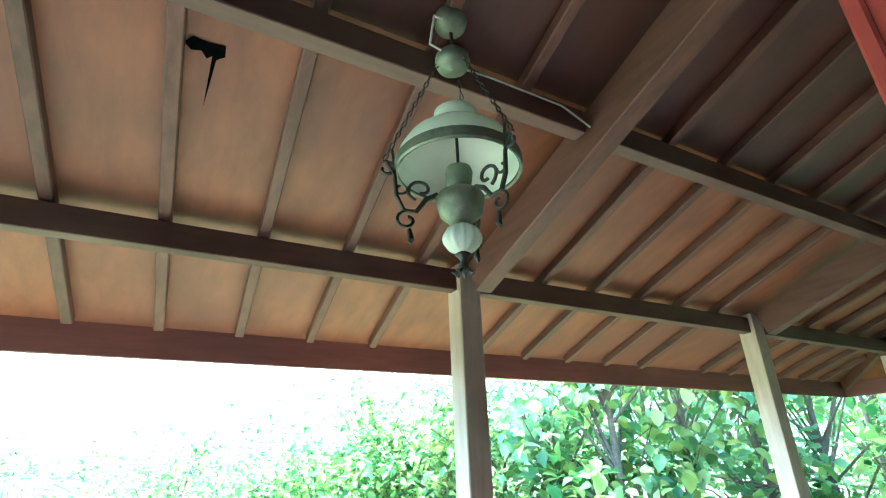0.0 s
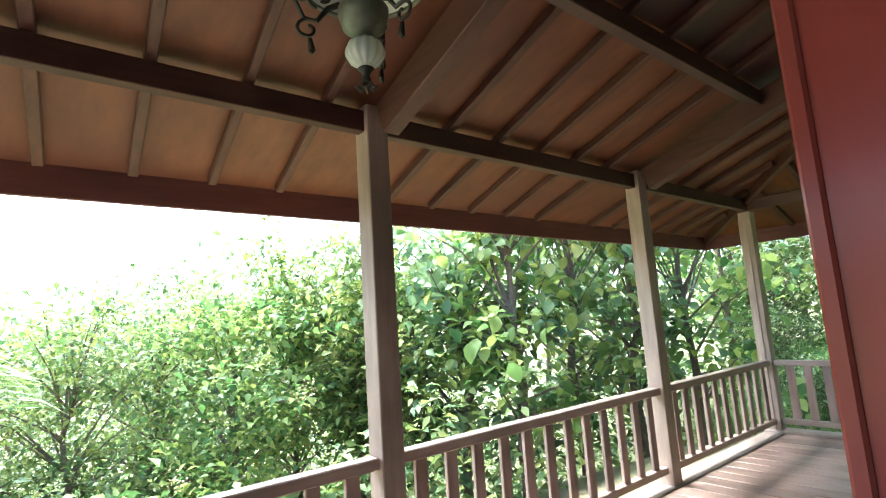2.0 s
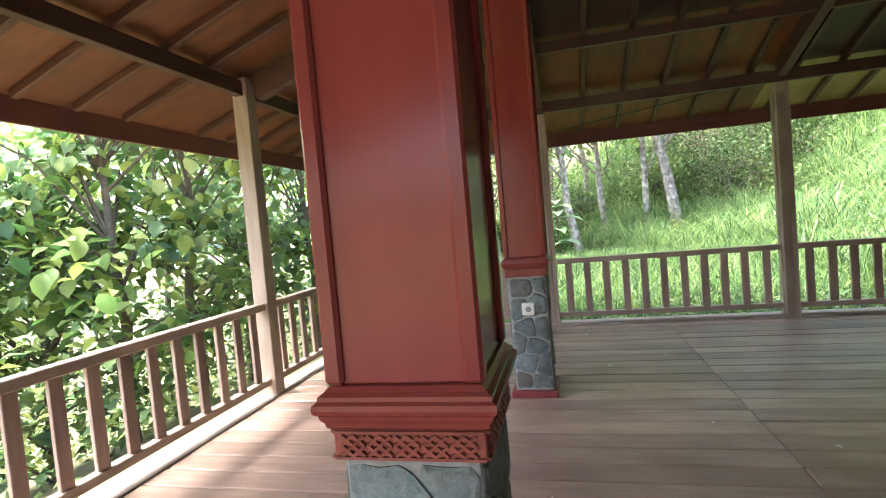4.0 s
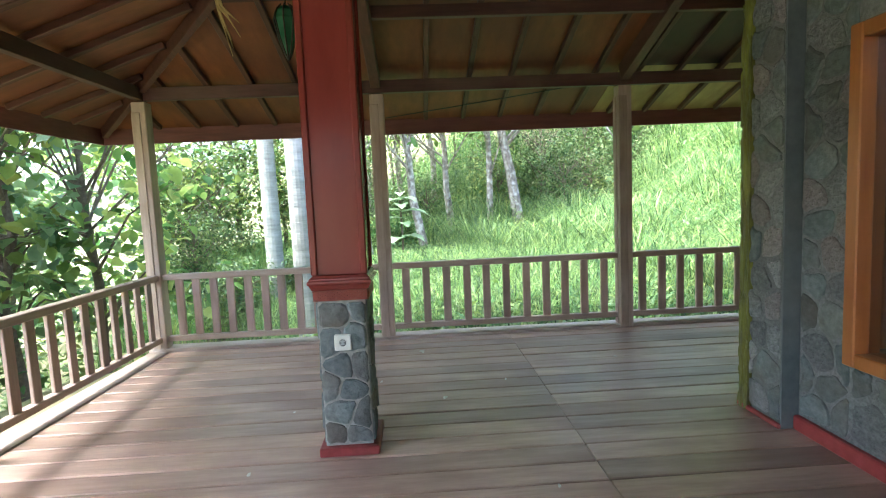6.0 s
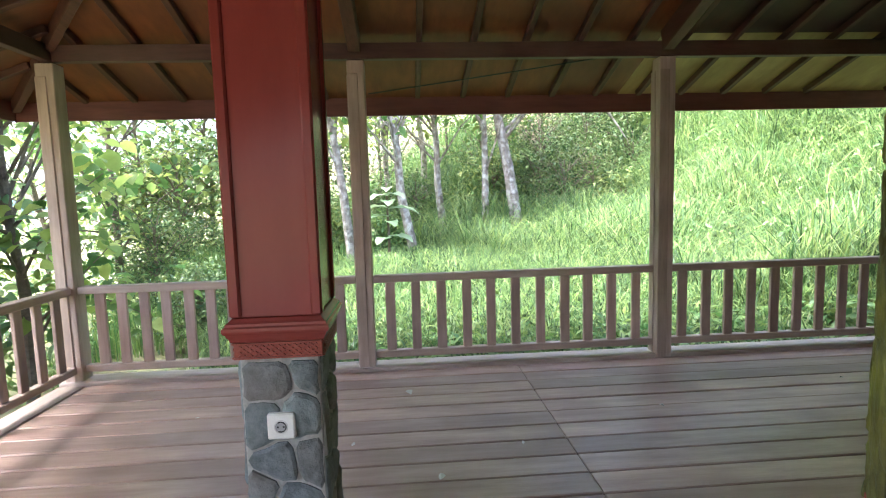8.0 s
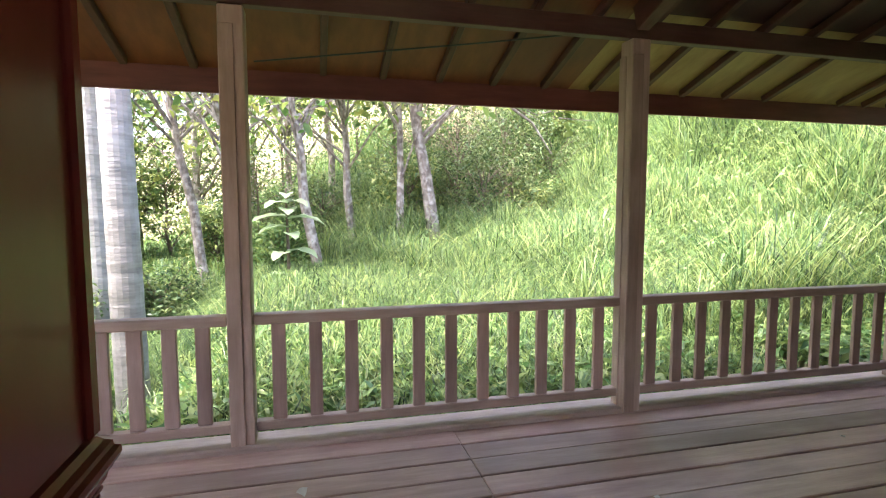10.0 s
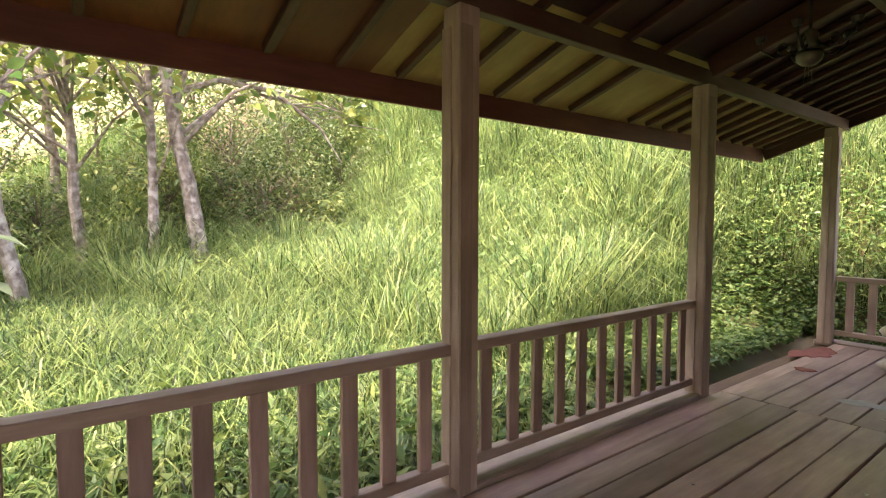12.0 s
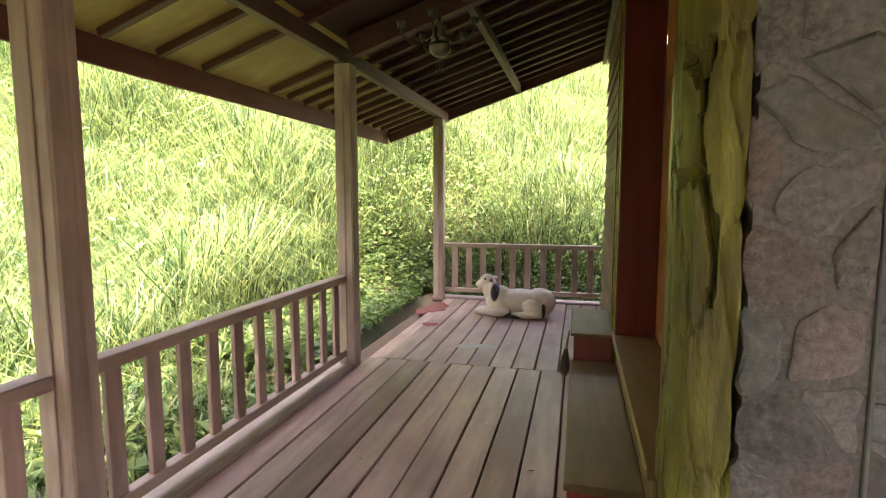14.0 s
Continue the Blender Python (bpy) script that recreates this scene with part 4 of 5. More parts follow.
part("burner", lathe((LX, LY, LZ + 0.165), [(0.0, 0.0), (0.03, 0.0), (0.036, 0.02), (0.042, 0.06), (0.038, 0.075), (0.02, 0.08), (0.0, 0.08)]), M_brass, lamp, smooth=True)
part("stem", tube([(LX, LY, LZ + 0.24), (LX, LY, LZ + 0.43)], 0.005), M_iron, lamp)
part("font", lathe((LX, LY, LZ + 0.055), [(0.0, 0.0), (0.03, 0.002), (0.042, 0.014), (0.05, 0.022), (0.062, 0.032), (0.066, 0.05), (0.070, 0.062), (0.072, 0.085), (0.062, 0.10), (0.04, 0.112), (0.0, 0.115)]), M_brass, lamp, smooth=True)
bm = bmesh.new()
ringsb = []
for j in range(11):
    v = -math.pi / 2 + math.pi * j / 10
    ringsb.append([bm.verts.new((LX + (0.054 + 0.0035 * math.cos(12 * k * math.tau / 48)) * max(0.2, math.cos(v)) * math.cos(k * math.tau / 48), LY + (0.054 + 0.0035 * math.cos(12 * k * math.tau / 48)) * max(0.2, math.cos(v)) * math.sin(k * math.tau / 48), LZ + 0.012 + 0.045 * math.sin(v))) for k in range(48)])
for a, b in zip(ringsb, ringsb[1:]):
    for k in range(48):
        bm.faces.new((a[k], a[(k + 1) % 48], b[(k + 1) % 48], b[k]))
part("glass_ball", bm, M_glass_white, lamp, "ribbed white glass ball", smooth=True)
part("finial", lathe((LX, LY, LZ - 0.095), [(0.0, 0.0), (0.01, 0.005), (0.014, 0.02), (0.009, 0.04), (0.016, 0.052), (0.024, 0.058), (0.012, 0.066)], 14), M_iron, lamp, smooth=True)
bm = bmesh.new()
for k in range(7):
    a = k * math.tau / 7
    tube([(LX + 0.008 * math.cos(a), LY + 0.008 * math.sin(a), LZ - 0.08), (LX + 0.024 * math.cos(a), LY + 0.024 * math.sin(a), LZ - 0.095), (LX + 0.034 * math.cos(a), LY + 0.034 * math.sin(a), LZ - 0.088)], [0.006, 0.005, 0.002], 5, bm)
part("finial_leaves", bm, M_iron, lamp)


def curl(c, r0, r1, a0, a1, n=14):
    return [(c[0] + (r0 + (r1 - r0) * i / n) * math.cos(a0 + (a1 - a0) * i / n), c[1] + (r0 + (r1 - r0) * i / n) * math.sin(a0 + (a1 - a0) * i / n)) for i in range(n + 1)]


for k in range(3):
    a = radians(160 + 120 * k)
    ca, sa = math.cos(a), math.sin(a)
    bm = bmesh.new()

    def flat(points):
        return [(LX + u * ca, LY + u * sa, LZ + 0.05 + v * 0.9) for u, v in points]

    tube(flat([(0.066, 0.11), (0.10, 0.09), (0.13, 0.045), (0.165, 0.05), (0.185, 0.10), (0.19, 0.17), (0.215, 0.225)]), [0.008, 0.008, 0.007, 0.007, 0.007, 0.006, 0.006], 6, bm)
    tube(flat(curl((0.115, 0.125), 0.042, 0.012, -1.2, 5.0)), 0.0055, 5, bm)
    tube(flat(curl((0.155, 0.015), 0.034, 0.010, 1.6, -4.6)), 0.0055, 5, bm)
    tube(flat(curl((0.215, 0.195), 0.030, 0.010, 1.2, 6.8)), 0.0055, 5, bm)
    tube(flat(curl((0.175, 0.125), 0.022, 0.008, 3.0, 8.0)), 0.0045, 5, bm)
    tube(flat([(0.15, -0.015), (0.145, -0.05), (0.15, -0.062)]), [0.006, 0.01, 0.006], 6, bm)
    tube(flat([(0.19, 0.17), (0.192, 0.22), (0.198, 0.27)]), 0.0045, 5, bm)
    part("scroll_arm", bm, M_iron, lamp)
    # chain of small links
    bm = bmesh.new()
    p0, p1 = Vector((LX + 0.222 * ca, LY + 0.222 * sa, LZ + 0.255)), Vector((LX + 0.05 * ca, LY + 0.05 * sa, HZ - 0.01))
    links = 19
    for i in range(links):
        c0, c1 = p0.lerp(p1, i / links), p0.lerp(p1, (i + 1.15) / links)
        side = Vector((-sa, ca, 0)) if i % 2 else (p1 - p0).normalized().cross(Vector((-sa, ca, 0)))
        mid, ax = (c0 + c1) / 2, (c1 - c0) / 2
        tube([mid + ax * math.cos(q * math.tau / 8) + side * 0.006 * math.sin(q * math.tau / 8) for q in range(9)], 0.0022, 4, bm, cap=False)
    part("chain", bm, M_iron, lamp)

# lamp cable along the purlin
cable = bmesh.new()
pz = ceil_n(yn) - RB - 0.06
tube([(LX, LY, CZ - 0.06), (LX - 0.08, LY - 0.03, CZ - 0.09), (LX - 0.10, LY - 0.03, CZ - 0.22), (LX - 0.02, LY - 0.01, HZ + 0.02)], 0.0045, 5, cable)
solid("lamp_cable", cable, M_cable, "thin pale cable looping down to the hanging lamp", "cable")
cable = bmesh.new()
tube([(LX + 0.01, yn - 0.045, pz + 0.02), (1.4, yn - 0.043, pz + 0.035), (1.75, yn - 0.043, pz + 0.03), (1.89, yn - 0.046, pz - 0.03)], 0.0045, 5, cable)
solid("ceiling_cable", cable, M_cable, "thin pale cable fixed along the purlin", "cable")
cable = bmesh.new()
tube([(7.45, 0.30, 2.30), (7.32, -0.38, 2.365), (7.2, -1.06, 2.435), (7.05, -1.72, 2.50), (6.99, -2.05, 2.52)], 0.006, 5, cable)
solid("eave_cable", cable, M_black, "black cable slung under the eave between two posts", "cable")

M_dull_glass = mat("dusty pale glass", (0.085, 0.075, 0.055), (0.14, 0.125, 0.09), rough=0.4, scale=9, bump=0.1)
# ---- small chandelier over the side veranda ----
FX, FY, FZ = 5.80, -3.26, 2.14
ch = thing("chandelier", (FX, FY, FZ), "small dark chandelier with pale glass bowl under the roof", "chandelier")
part("rod", tube([(FX, FY, FZ + 0.10), (FX, FY, ceil_e(FX) - 0.003)], 0.008), M_iron, ch)
part("ceiling_rose", lathe((FX, FY, ceil_e(FX) - 0.06), [(0, 0), (0.04, 0.005), (0.05, 0.03), (0.03, 0.055)], 16), M_iron, ch)
part("body", lathe((FX, FY, FZ + 0.04), [(0.0, 0.0), (0.04, 0.0), (0.05, 0.02), (0.03, 0.05), (0.035, 0.08), (0.015, 0.10)], 16), M_brass, ch, smooth=True)
part("glass_bowl", lathe((FX, FY, FZ - 0.03), [(0.0, 0.0), (0.03, 0.006), (0.05, 0.025), (0.055, 0.05), (0.05, 0.066), (0.046, 0.05), (0.03, 0.02), (0, 0.012)], 20), M_dull_glass, ch, "pale glass bowl", smooth=True)
for k in range(5):
    a = k * math.tau / 5 + 0.4
    bm = bmesh.new()
    fl = [(FX + u * math.cos(a), FY + u * math.sin(a), FZ + v) for u, v in ((0.04, 0.06), (0.08, 0.03), (0.14, 0.03), (0.19, 0.07), (0.195, 0.11))]
    tube(fl, 0.006, 5, bm)
    fl = [(FX + u * math.cos(a), FY + u * math.sin(a), FZ + v) for u, v in curl((0.10, 0.07), 0.03, 0.008, -1.5, 4.0)]
    tube(fl, 0.005, 5, bm)
    lathe((FX + 0.195 * math.cos(a), FY + 0.195 * math.sin(a), FZ + 0.10), [(0.0, 0.0), (0.018, 0.005), (0.025, 0.03), (0.018, 0.035), (0.0, 0.036)], 10, bm)
    part("arm", bm, M_iron, ch)
bm = bmesh.new()
for dx in (-0.012, 0.0, 0.014):
    tube([(FX + dx, FY, FZ - 0.03), (FX + dx * 1.3, FY + 0.004, FZ - 0.10 - 0.02 * abs(dx) * 50)], 0.0022, 4, bm)
part("pull_chains", bm, M_brass, ch)

# ---- lantern and straw bunch under the ceiling ----
GXX, GYY, GZZ = 5.12, 0.78, 2.34
lan = thing("green_lantern", (GXX, GYY, GZZ), "small green glass lantern hanging in a dark metal cage", "lantern")
part("glass", lathe((GXX, GYY, GZZ), [(0.0, 0.0), (0.02, 0.01), (0.05, 0.10), (0.075, 0.22), (0.06, 0.27), (0.03, 0.30)], 8), M_lantern, lan, "dark green glass")
bm = bmesh.new()
for k in range(8):
    a = k * math.tau / 8
    tube([(GXX + r * math.cos(a), GYY + r * math.sin(a), GZZ + z) for r, z in ((0.004, -0.03), (0.023, 0.01), (0.053, 0.10), (0.079, 0.22), (0.063, 0.275), (0.03, 0.31))], 0.005, 5, bm)
tube([(GXX, GYY, GZZ + 0.30), (GXX, GYY, min(ceil_n(GYY), ceil_e(GXX)) - 0.002)], 0.005, 5, bm)
part("cage", bm, M_iron, lan)
sx, sy = 5.20, 1.26
sz = min(ceil_n(sy), ceil_e(sx))
straw = thing("straw_bunch", (sx, sy, sz - 0.3), "dry yellow straw bunch hanging from the ceiling", "straw bunch")
part("cord", tube([(sx, sy, sz - 0.003), (sx, sy - 0.01, sz - 0.28)], 0.008, 5), M_straw, straw)
for k in range(7):
    bm = bmesh.new()
    u, v = rr.uniform(-1, 1), rr.uniform(-1, 1)
    tube([(sx + 0.006 * u, sy - 0.01 + 0.006 * v, sz - 0.24), (sx + 0.02 * u, sy - 0.05 + 0.02 * v, sz - 0.42), (sx + 0.05 * u, sy - 0.14 + 0.04 * v, sz - rr.uniform(0.50, 0.74))], [0.007, 0.009, 0.002], 5, bm)
    part("straw", bm, M_straw, straw)

# ---- lying calf statue ----
KX, KY = 5.76, -6.72
calf = bmesh.new()


def blob(c, r, rot=0.0, tilt=0.0):
    m = Matrix.Translation(c) @ Matrix.Rotation(rot, 4, "Z") @ Matrix.Rotation(tilt, 4, "Y") @ Matrix.Diagonal((*r, 1))
    bmesh.ops.create_icosphere(calf, subdivisions=3, radius=1.0, matrix=m)


blob((KX - 0.02, KY, 0.17), (0.36, 0.155, 0.155))
blob((KX + 0.22, KY, 0.19), (0.18, 0.14, 0.165), tilt=-0.3)
blob((KX - 0.25, KY - 0.01, 0.175), (0.185, 0.165, 0.165))
blob((KX + 0.33, KY + 0.01, 0.30), (0.10, 0.085, 0.16), tilt=0.25)
blob((KX + 0.37, KY + 0.02, 0.425), (0.085, 0.068, 0.065))
blob((KX + 0.44, KY + 0.03, 0.375), (0.085, 0.048, 0.048), tilt=0.6)
blob((KX + 0.40, KY + 0.09, 0.05), (0.11, 0.05, 0.05))
blob((KX + 0.24, KY + 0.15, 0.06), (0.17, 0.05, 0.055))
blob((KX + 0.40, KY - 0.08, 0.045), (0.11, 0.05, 0.045))
blob((KX - 0.20, KY + 0.15, 0.11), (0.15, 0.055, 0.10), tilt=-0.4)
blob((KX - 0.10, KY + 0.18, 0.045), (0.18, 0.045, 0.042))
blob((KX + 0.30, KY + 0.10, 0.43), (0.035, 0.06, 0.022), rot=0.5)
blob((KX + 0.285, KY + 0.125, 0.31), (0.05, 0.03, 0.13))
blob((KX + 0.30, KY - 0.06, 0.44), (0.03, 0.06, 0.02), rot=-0.5)
calf_ob = solid("calf_statue", calf, M_calf, "cream plaster statue of a lying calf with dark patches", "statue", smooth=True)
rem = calf_ob.modifiers.new("join", "REMESH")
rem.mode, rem.voxel_size, rem.use_smooth_shade = "VOXEL", 0.011, True
# dark painted patches on neck, muzzle, eye, belly and flank
nt = M_calf.node_tree
base_in = nt.nodes["Principled BSDF"].inputs["Base Color"]
colour = base_in.links[0].from_socket
co = nt.nodes.new("ShaderNodeTexCoord")
for c, r in (((KX + 0.265, KY + 0.075, 0.29), (0.055, 0.12, 0.125)), ((KX + 0.515, KY + 0.035, 0.325), (0.035, 0.07, 0.035)), ((KX + 0.385, KY + 0.082, 0.437), (0.014, 0.03, 0.014)), ((KX + 0.03, KY + 0.17, 0.03), (0.12, 0.06, 0.035)), ((KX - 0.30, KY + 0.15, 0.10), (0.03, 0.05, 0.085)), ((KX + 0.30, KY + 0.10, 0.43), (0.035, 0.06, 0.03))):
    sub, div, far, less, mx = (nt.nodes.new(k) for k in ("ShaderNodeVectorMath", "ShaderNodeVectorMath", "ShaderNodeVectorMath", "ShaderNodeMapRange", "ShaderNodeMix"))
    sub.operation, div.operation, far.operation, mx.data_type = "SUBTRACT", "DIVIDE", "LENGTH", "RGBA"
    sub.inputs[1].default_value, div.inputs[1].default_value = c, r
    nt.links.new(co.outputs["Object"], sub.inputs[0])
    nt.links.new(sub.outputs[0], div.inputs[0])
    nt.links.new(div.outputs[0], far.inputs[0])
    nt.links.new(far.outputs["Value"], less.inputs["Value"])
    less.inputs["From Min"].default_value, less.inputs["From Max"].default_value = 1.08, 0.9
    nt.links.new(less.outputs[0], mx.inputs[0])
    nt.links.new(colour, mx.inputs[6])
    mx.inputs[7].default_value = (0.035, 0.036, 0.042, 1)
    colour = mx.outputs[2]
nt.links.new(colour, base_in)

# ---- plants ----
def frames(rng, n, pitch_lo, pitch_hi, yaw=None):
    """Along, across and up vectors of n leaves."""
    yaw = rng.uniform(0, math.tau, n) if yaw is None else yaw
    pitch = rng.uniform(pitch_lo, pitch_hi, n)
    roll = rng.normal(0, 0.45, n)
    f = np.stack([np.cos(yaw) * np.cos(pitch), np.sin(yaw) * np.cos(pitch), np.sin(pitch)], -1)
    s0 = np.stack([-np.sin(yaw), np.cos(yaw), 0 * yaw], -1)
    u0 = np.cross(f, s0)
    s = s0 * np.cos(roll)[:, None] + u0 * np.sin(roll)[:, None]
    return f, s, np.cross(f, s)


def leaf_mesh(name, at, rng, size, wide, material, pitch=(-0.9, 0.5), yaw=None, spread_size=0.35, broad=False):
    """Many folded, drooping leaves in one mesh; broad ones have a rounder outline."""
    n = len(at)
    f, s, u = frames(rng, n, *pitch, yaw)
    l = size * rng.uniform(1 - spread_size, 1 + spread_size, n)[:, None]
    w = l * wide
    if not broad:
        v = np.stack([at, at + f * l * 0.42 - s * w + u * w * 0.35, at + f * l * 0.45, at + f * l * 0.42 + s * w + u * w * 0.35, at + f * l - u * l * 0.18], 1)
        pattern = [[0, 2, 1], [0, 3, 2], [2, 4, 1], [2, 3, 4]]
    else:
        droop = rng.uniform(0.05, 0.45, n)[:, None]
        rows = [at]
        for k, ww in ((0.22, 0.62), (0.48, 1.0), (0.75, 0.78)):
            mid = at + f * l * k - u * l * droop * k * k
            wave = 0.10 * rng.normal(0, 1, (n, 1)) * w
            rows += [mid - s * w * ww + u * (w * ww * 0.38 + wave), mid, mid + s * w * ww + u * (w * ww * 0.38 - wave)]
        rows.append(at + f * l - u * l * droop)
        v = np.stack(rows, 1)
        pattern = [[0, 2, 1], [0, 3, 2], [1, 2, 5], [1, 5, 4], [2, 3, 6], [2, 6, 5], [4, 5, 8], [4, 8, 7], [5, 6, 9], [5, 9, 8], [7, 8, 10], [8, 9, 10]]
    k = v.shape[1]
    faces = (np.array(pattern)[None] + (np.arange(n) * k)[:, None, None]).reshape(-1, 3)
    me = raw_mesh(name, v.reshape(-1, 3), faces, material)
    if broad:
        me.polygons.foreach_set("use_smooth", np.ones(len(me.polygons), dtype=bool))
    return me


def blade_mesh(name, at, rng, height, width, material, lean=0.55):
    """Bent grass blades in one mesh, three steps each."""
    n = len(at)
    yaw = rng.uniform(0, math.tau, n)
    h = height * rng.uniform(0.5, 1.3, n)
    bend = rng.uniform(0.1, 1.0, n) ** 0.9 * lean * h
    w = width * rng.uniform(0.6, 1.3, n)
    d = np.stack([np.cos(yaw), np.sin(yaw), 0 * yaw], -1)
    turn = yaw + rng.normal(math.pi / 2, 0.6, n)
    s = np.stack([np.cos(turn), np.sin(turn), 0 * yaw], -1) * w[:, None]
    rows = []
    for k, (up, out, ww) in enumerate(((0, 0, 0.7), (0.5, 0.16, 1.0), (0.84, 0.55, 0.75))):
        c = at + d * (bend * out)[:, None]
        c = c + np.stack([0 * h, 0 * h, h * up], -1)
        rows += [c - s * ww, c + s * ww]
    tip = at + d * (bend * 1.3)[:, None] + np.stack([0 * h, 0 * h, h - bend * 0.55], -1)
    v = np.stack(rows + [tip], 1)
    o = (np.arange(n) * 7)[:, None, None]
    faces = (np.array([[0, 1, 3], [0, 3, 2], [2, 3, 5], [2, 5, 4], [4, 5, 6]])[None] + o).reshape(-1, 3)
    return raw_mesh(name, v.reshape(-1, 3), faces, material)


def tree(name, x, y, height, radius, trunk_r, leaf, seed, label, leaf_size, leaf_wide, leaves, crown_from=0.45, lean=(0, 0), clumps=26, bark=None, flowers=0, pitch=(-0.9, 0.4), broad=False, wobble=0.05):
    rng = np.random.default_rng(seed)
    z = float(land(x, y))
    t = thing(name, (x, y, z), label, "tree")
    bm = bmesh.new()
    stem = []
    for k in range(7):
        f = k / 6
        stem.append(Vector((x + lean[0] * f + wobble * height / 6 * rng.normal() * (k > 0), y + lean[1] * f + wobble * height / 6 * rng.normal() * (k > 0), z - 0.1 + height * 0.86 * f)))
    tube(stem, [trunk_r * (1.15 - 0.8 * k / 6) for k in range(7)], 9, bm)
    centres = []
    for k in range(clumps):
        f = crown_from + (1 - crown_from) * rng.uniform(0, 1) ** 0.8
        i = min(5, int(f * 6 * 0.86))
        start = stem[i].lerp(stem[i + 1], rng.uniform(0, 1))
        a = rng.uniform(0, math.tau)
        r = radius * rng.uniform(0.25, 1.0) * (1.15 - 0.75 * abs(f - 0.62))
        end = Vector((stem[i].x + r * math.cos(a), stem[i].y + r * math.sin(a), z + height * f + rng.uniform(-0.1, 0.25)))
        mid = start.lerp(end, 0.5) + Vector((0, 0, 0.12 * r + 0.05 * rng.normal()))
        tube([start, mid, end], [trunk_r * 0.34, trunk_r * 0.2, trunk_r * 0.07], 5, bm)
        centres.append((end, mid))
    part("trunk", bm, bark or M_twig, t)
    per = leaves // clumps
    pts = []
    for end, mid in centres:
        sp = radius * 0.20 + 0.10
        p = np.clip(rng.normal(0, 0.8, (per, 3)), -1.5, 1.5) * np.array([sp, sp, sp * 0.75])
        pts.append(p * rng.uniform(0.5, 1.0, (per, 1)) + np.array(end)[None] * 1.0 - (np.array(end) - np.array(mid))[None] * rng.uniform(0, 0.7, (per, 1)))
    pts = np.concatenate(pts)
    link_under(new("crown", leaf_mesh("crown", pts, rng, leaf_size, leaf_wide, leaf, pitch, broad=broad)), t)
    if flowers:
        fp = np.concatenate([np.array(centres[rng.integers(clumps)][0])[None] + rng.normal(0, 0.09, (60, 3)) + rng.normal(0, radius * 0.12, (1, 3)) + np.array([0, 0, 0.12]) for _ in range(flowers)])
        link_under(new("blossom", leaf_mesh("blossom", fp, rng, 0.035, 0.5, M_flower, (-1, 1))), t)
    return t


def around(az, dist, eye=(0.4, 0.1)):
    return eye[0] + dist * math.sin(radians(az)), eye[1] + dist * math.cos(radians(az))


# north: bushy trees below the deck, and broad-leaved trees by the corner
north = [
    # bearing, distance, top height above the deck, radius, leaf, size
    (-14, 13, 1.6, 1.9, M_leaf_yellow, 0.13), (-4, 11, 2.0, 1.8, M_bush, 0.13), (4, 10, 2.3, 1.7, M_leaf_yellow, 0.12), (11, 10.5, 2.5, 1.7, M_bush, 0.13),
    (17, 9.0, 2.0, 1.7, M_leaf, 0.13), (23, 10.0, 2.9, 1.7, M_leaf_yellow, 0.13), (29, 9.0, 2.6, 1.6, M_leaf, 0.15), (35, 9.0, 2.7, 1.7, M_leaf_yellow, 0.15),
    (9, 16, 2.2, 2.6, M_bush, 0.16), (21, 16, 2.9, 2.6, M_leaf, 0.16), (32, 15, 2.9, 2.6, M_bush, 0.17), (-18, 30, 1.8, 4.5, M_bush, 0.3), (-6, 33, 2.0, 5.0, M_leaf_yellow, 0.3), (6, 31, 2.2, 4.5, M_bush, 0.3), (16, 29, 2.4, 4.5, M_bush, 0.3), (27, 27, 2.8, 4.5, M_bush, 0.3), (-10, 20, 1.6, 3.0, M_bush, 0.18), (0, 22, 2.0, 3.2, M_leaf_yellow, 0.18),
    (41, 15, 5.2, 3.0, M_leaf, 0.2), (51, 16, 6.0, 3.2, M_leaf, 0.2), (61, 17, 6.2, 3.2, M_leaf, 0.2), (70, 19, 6.5, 3.4, M_leaf_yellow, 0.2),
]
for k, (az, dist, top, rad, lf, ls) in enumerate(north):
    tx, ty = around(az, dist)
    tree("bushy_tree", tx, ty, top - float(land(tx, ty)), rad, 0.06, lf, 100 + k, "leafy green garden tree below the veranda", ls, 0.28, 5200 if az < 40 else 1300, crown_from=0.18, clumps=40 if az < 40 else 32, flowers=16 if 15 < az < 40 and dist < 12 else 0)
teak = [(40, 8.6, 3.2, 1.5), (46, 7.9, 4.6, 1.7), (52, 8.8, 4.8, 1.8), (58, 9.2, 4.6, 1.8), (63, 9.8, 4.6, 1.7), (68, 17.0, 6.0, 2.2), (73, 18.0, 6.2, 2.2), (77, 19.0, 6.2, 2.2), (49, 11.5, 5.4, 2.1), (56, 12.5, 5.6, 2.2), (67, 14, 6.0, 2.2)]
for k, (az, dist, top, rad) in enumerate(teak):
    tx, ty = around(az, dist)
    tree("broad_leaved_tree", tx, ty, top - float(land(tx, ty)), rad, 0.07, (M_leaf_blue, M_leaf, M_leaf_yellow)[k % 3], 200 + k, "young tree with broad drooping blue green leaves", 0.20, 0.36, 1150, crown_from=0.16, clumps=38, pitch=(-1.0, 0.45), broad=True)

